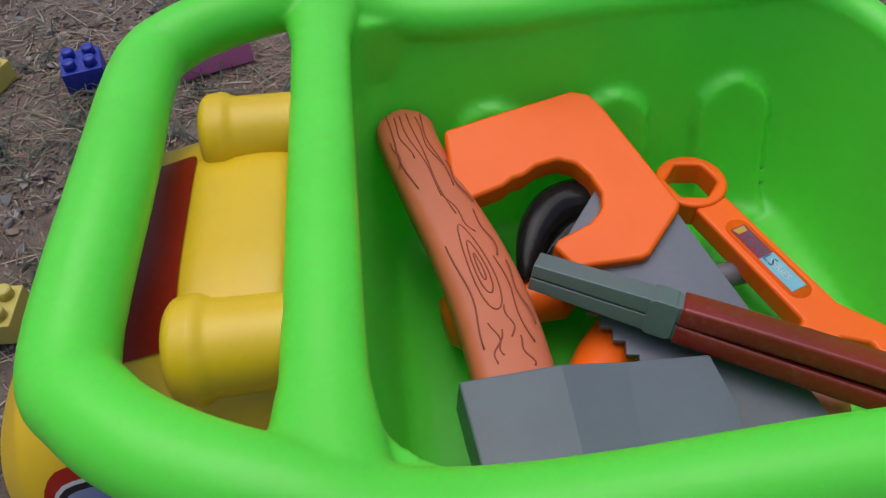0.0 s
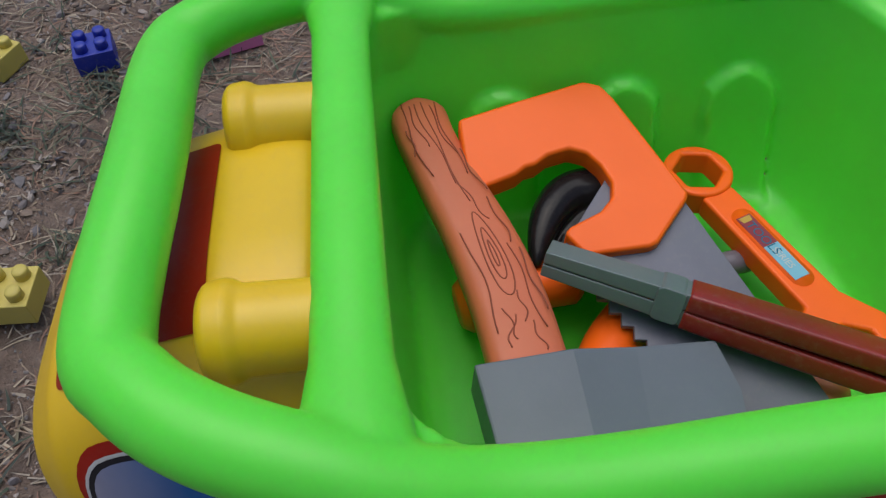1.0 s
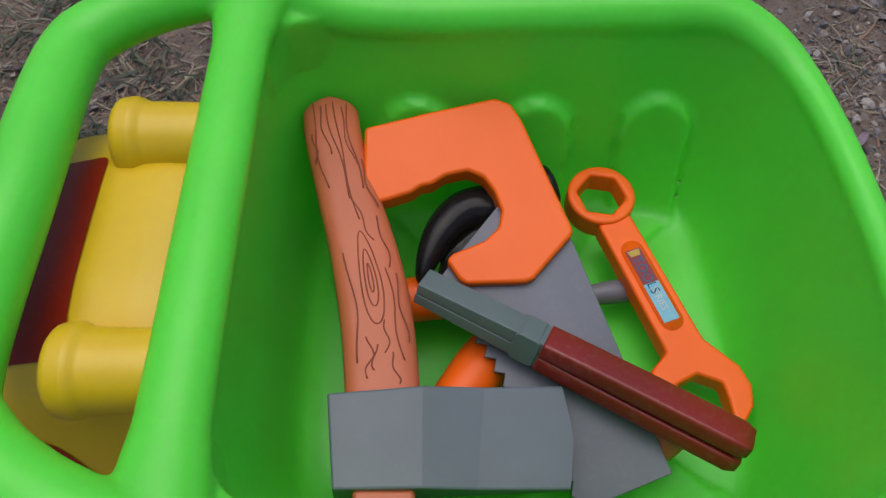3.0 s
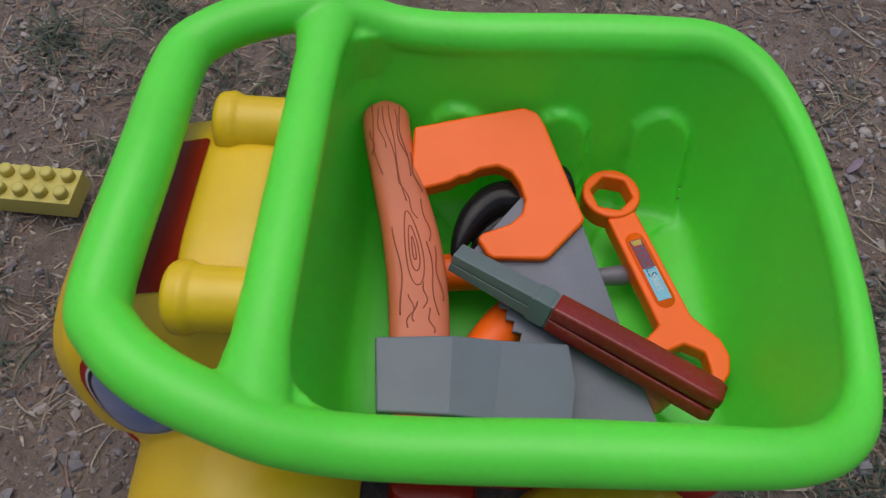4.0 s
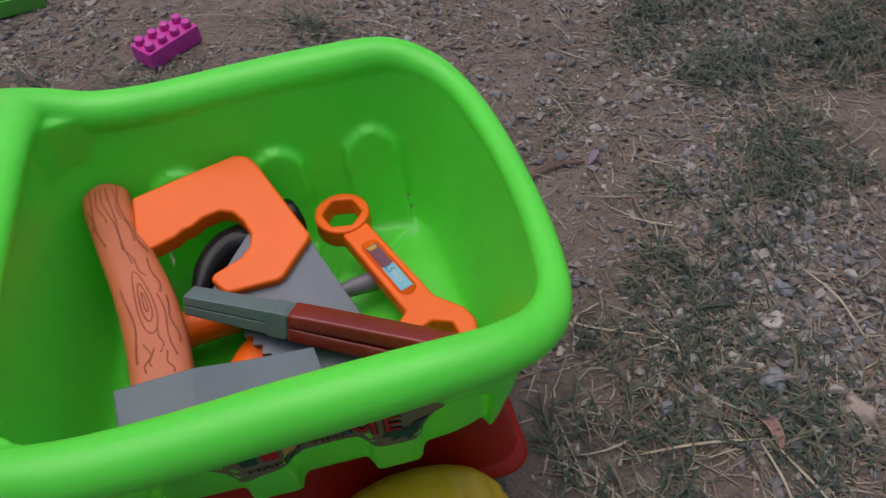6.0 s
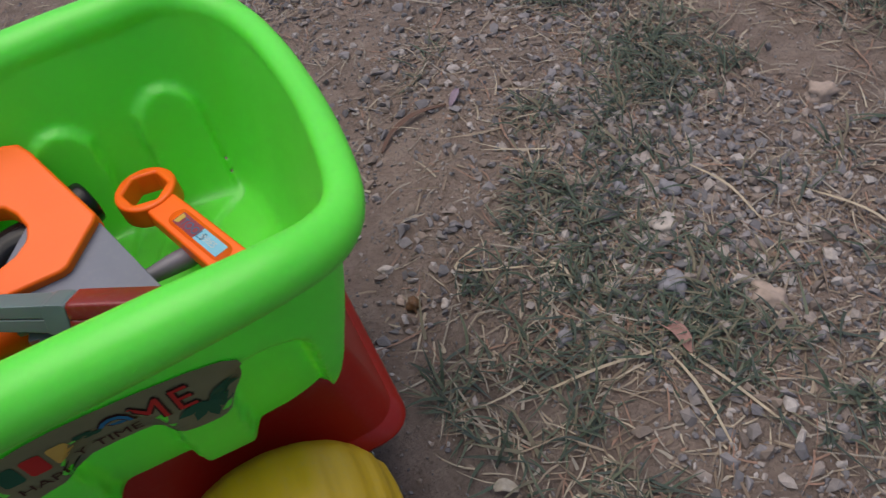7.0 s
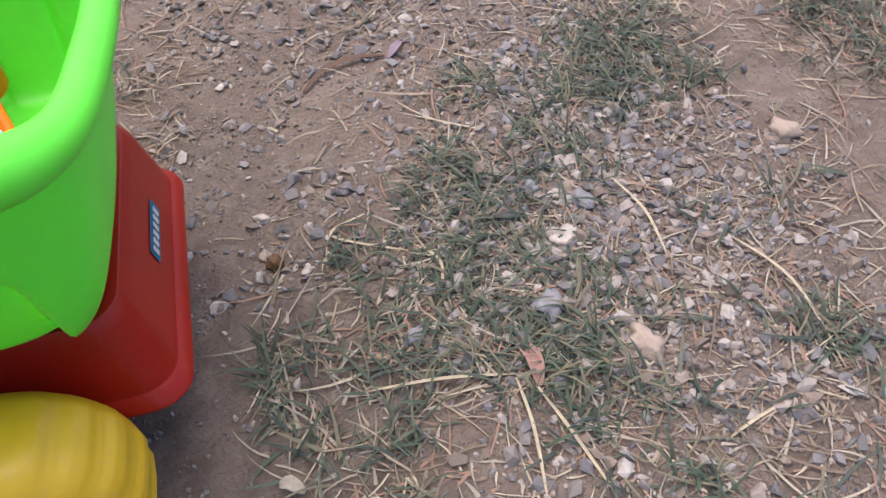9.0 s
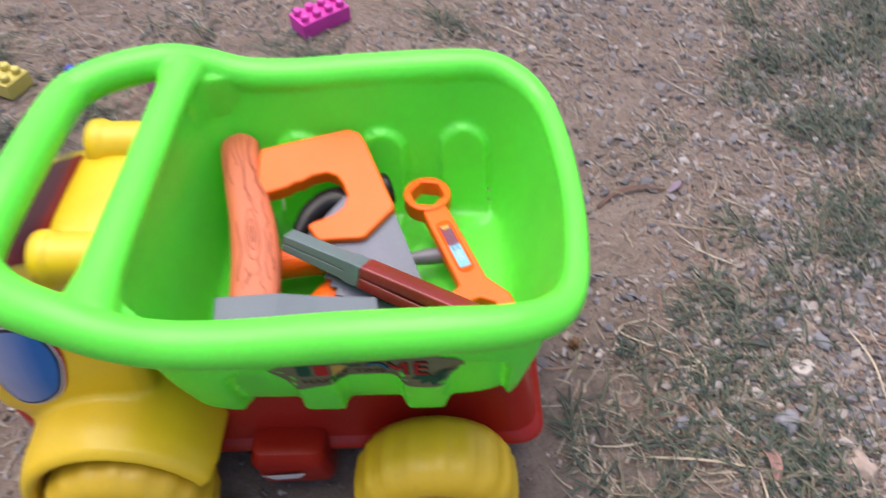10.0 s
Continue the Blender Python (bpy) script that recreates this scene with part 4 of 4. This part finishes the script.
WHITE_STONE = island_colours("pale_stone", [(0.52, 0.45, 0.40)], 0.85, 0.5, 120.0)
GREY_STONE = island_colours("grey_stone", [(0.25, 0.24, 0.26)], 0.85, 0.5, 120.0)
TAN_STONE = island_colours("tan_stone", [(0.42, 0.32, 0.26)], 0.85, 0.5, 120.0)
NUT_BROWN = island_colours("nut_shell", [(0.15, 0.07, 0.025)], 0.4, 0.4, 200.0)
for k, (x, y, size, mat, what) in enumerate(((0.574, -0.015, 0.018, WHITE_STONE, "pale buff angular stone on gravel"), (0.793, 0.047, 0.022, TAN_STONE, "pale tan stone at the grass edge"), (0.54, -0.071, 0.021, GREY_STONE, "flat grey stone half sunk in dirt"),
                                            (0.442, -0.067, 0.013, GREY_STONE, "small blue-grey stone beside grass"), (0.594, -0.118, 0.020, TAN_STONE, "rough brown stone half sunk in dirt"), (0.348, 0.09, 0.0095, WHITE_STONE, "small white pebble on bare dirt"),
                                            (0.377, 0.021, 0.0075, WHITE_STONE, "small white pebble on bare dirt"), (0.329, 0.266, 0.007, WHITE_STONE, "small white pebble on bare dirt"), (0.345, 0.048, 0.007, TAN_STONE, "small tan pebble on bare dirt"),
                                            (0.60, 0.02, 0.014, GREY_STONE, "grey stone among gravel"), (0.565, 0.045, 0.013, GREY_STONE, "grey stone among gravel"), (0.66, -0.11, 0.010, WHITE_STONE, "small pale stone on dirt"))):
    stone(x, y, size, mat, what, 0.55, k + 1)
nut = stone(0.353, 0.036, 0.0105, NUT_BROWN, "brown dry seed pod on bare dirt", 0.8, 40)
nut.name = "seed_pod"
nut["category"], nut["group"] = "seed pod", "fallen plant bits"


def leaf(name, points, width, colour, label, category):
    """A dry leaf or stem along points on the ground, slightly cupped."""
    pts = spline([(x, y, ground_z(x, y) + z) for x, y, z in points], 6)
    bm = bmesh.new()
    rows = []
    n = len(pts)
    for i, p in enumerate(pts):
        t = (pts[min(i + 1, n - 1)] - pts[max(i - 1, 0)]).normalized()
        side = Vector((t.y, -t.x, 0)).normalized()
        u = i / (n - 1)
        w = width * (math.sin(math.pi * min(max(u, 0.03), 0.97)) ** 0.6)
        rows.append([bm.verts.new(p + side * (w * k) + Vector((0, 0, z))) for k, z in ((-0.5, 0.25 * width), (-0.25, 0.05 * width), (0, 0), (0.25, 0.05 * width), (0.5, 0.25 * width))])
    for a, b in zip(rows, rows[1:]):
        for i in range(4):
            bm.faces.new((a[i], a[i + 1], b[i + 1], b[i]))
    ob = part(name, bm, colour)
    ob.modifiers.new("thickness", "SOLIDIFY").thickness = 0.0004
    return tagged(ob, label, category, "fallen plant bits")


DRY_BROWN = island_colours("dry_brown_leaf", [(0.13, 0.065, 0.045)], 0.7, 0.3, 150.0)
DRY_PALE = island_colours("dry_pale_leaf", [(0.44, 0.38, 0.31)], 0.7, 0.3, 150.0)
DRY_PINK = island_colours("dry_pink_leaf", [(0.36, 0.19, 0.16)], 0.7, 0.3, 150.0)
PETAL = island_colours("purple_petal", [(0.26, 0.19, 0.24)], 0.6, 0.2, 150.0)
STEM = island_colours("pale_stem", [(0.50, 0.41, 0.29)], 0.7, 0.2, 150.0)
leaf("dry_leaf", [(0.405, 0.236, 0.002), (0.425, 0.252, 0.006), (0.455, 0.256, 0.006), (0.487, 0.246, 0.002)], 0.006, DRY_BROWN, "long curled brown dry leaf on dirt", "leaf")
leaf("petal", [(0.489, 0.240, 0.002), (0.498, 0.247, 0.006), (0.506, 0.256, 0.003)], 0.008, PETAL, "faded purple petal on dirt", "petal")
leaf("dry_leaf", [(0.334, -0.151, 0.003), (0.341, -0.153, 0.007), (0.349, -0.160, 0.002)], 0.009, DRY_PALE, "pale dry leaf on dirt near the wheel", "leaf")
leaf("dry_leaf", [(0.508, -0.090, 0.003), (0.514, -0.112, 0.007), (0.512, -0.132, 0.003)], 0.011, DRY_PINK, "pinkish brown dry leaf in thin grass", "leaf")
for pts in (((0.692, -0.046, 0.003), (0.715, -0.10, 0.008), (0.717, -0.171, 0.002)), ((0.630, 0.030, 0.006), (0.640, -0.01, 0.009), (0.640, -0.054, 0.003)), ((0.667, -0.183, 0.003), (0.64, -0.19, 0.005), (0.618, -0.197, 0.003)),
            ((0.499, -0.121, 0.004), (0.498, -0.16, 0.008), (0.492, -0.205, 0.003)), ((0.507, -0.120, 0.003), (0.52, -0.165, 0.006), (0.533, -0.212, 0.003)), ((0.40, -0.10, 0.004), (0.45, -0.108, 0.008), (0.50, -0.118, 0.003)),
            ((0.46, 0.016, 0.004), (0.475, -0.01, 0.007), (0.470, -0.035, 0.002)), ((0.43, 0.06, 0.003), (0.40, 0.045, 0.006), (0.455, 0.01, 0.004))):
    leaf("straw_stem", pts, 0.0021, STEM, "pale dead grass stem on the dirt", "straw")
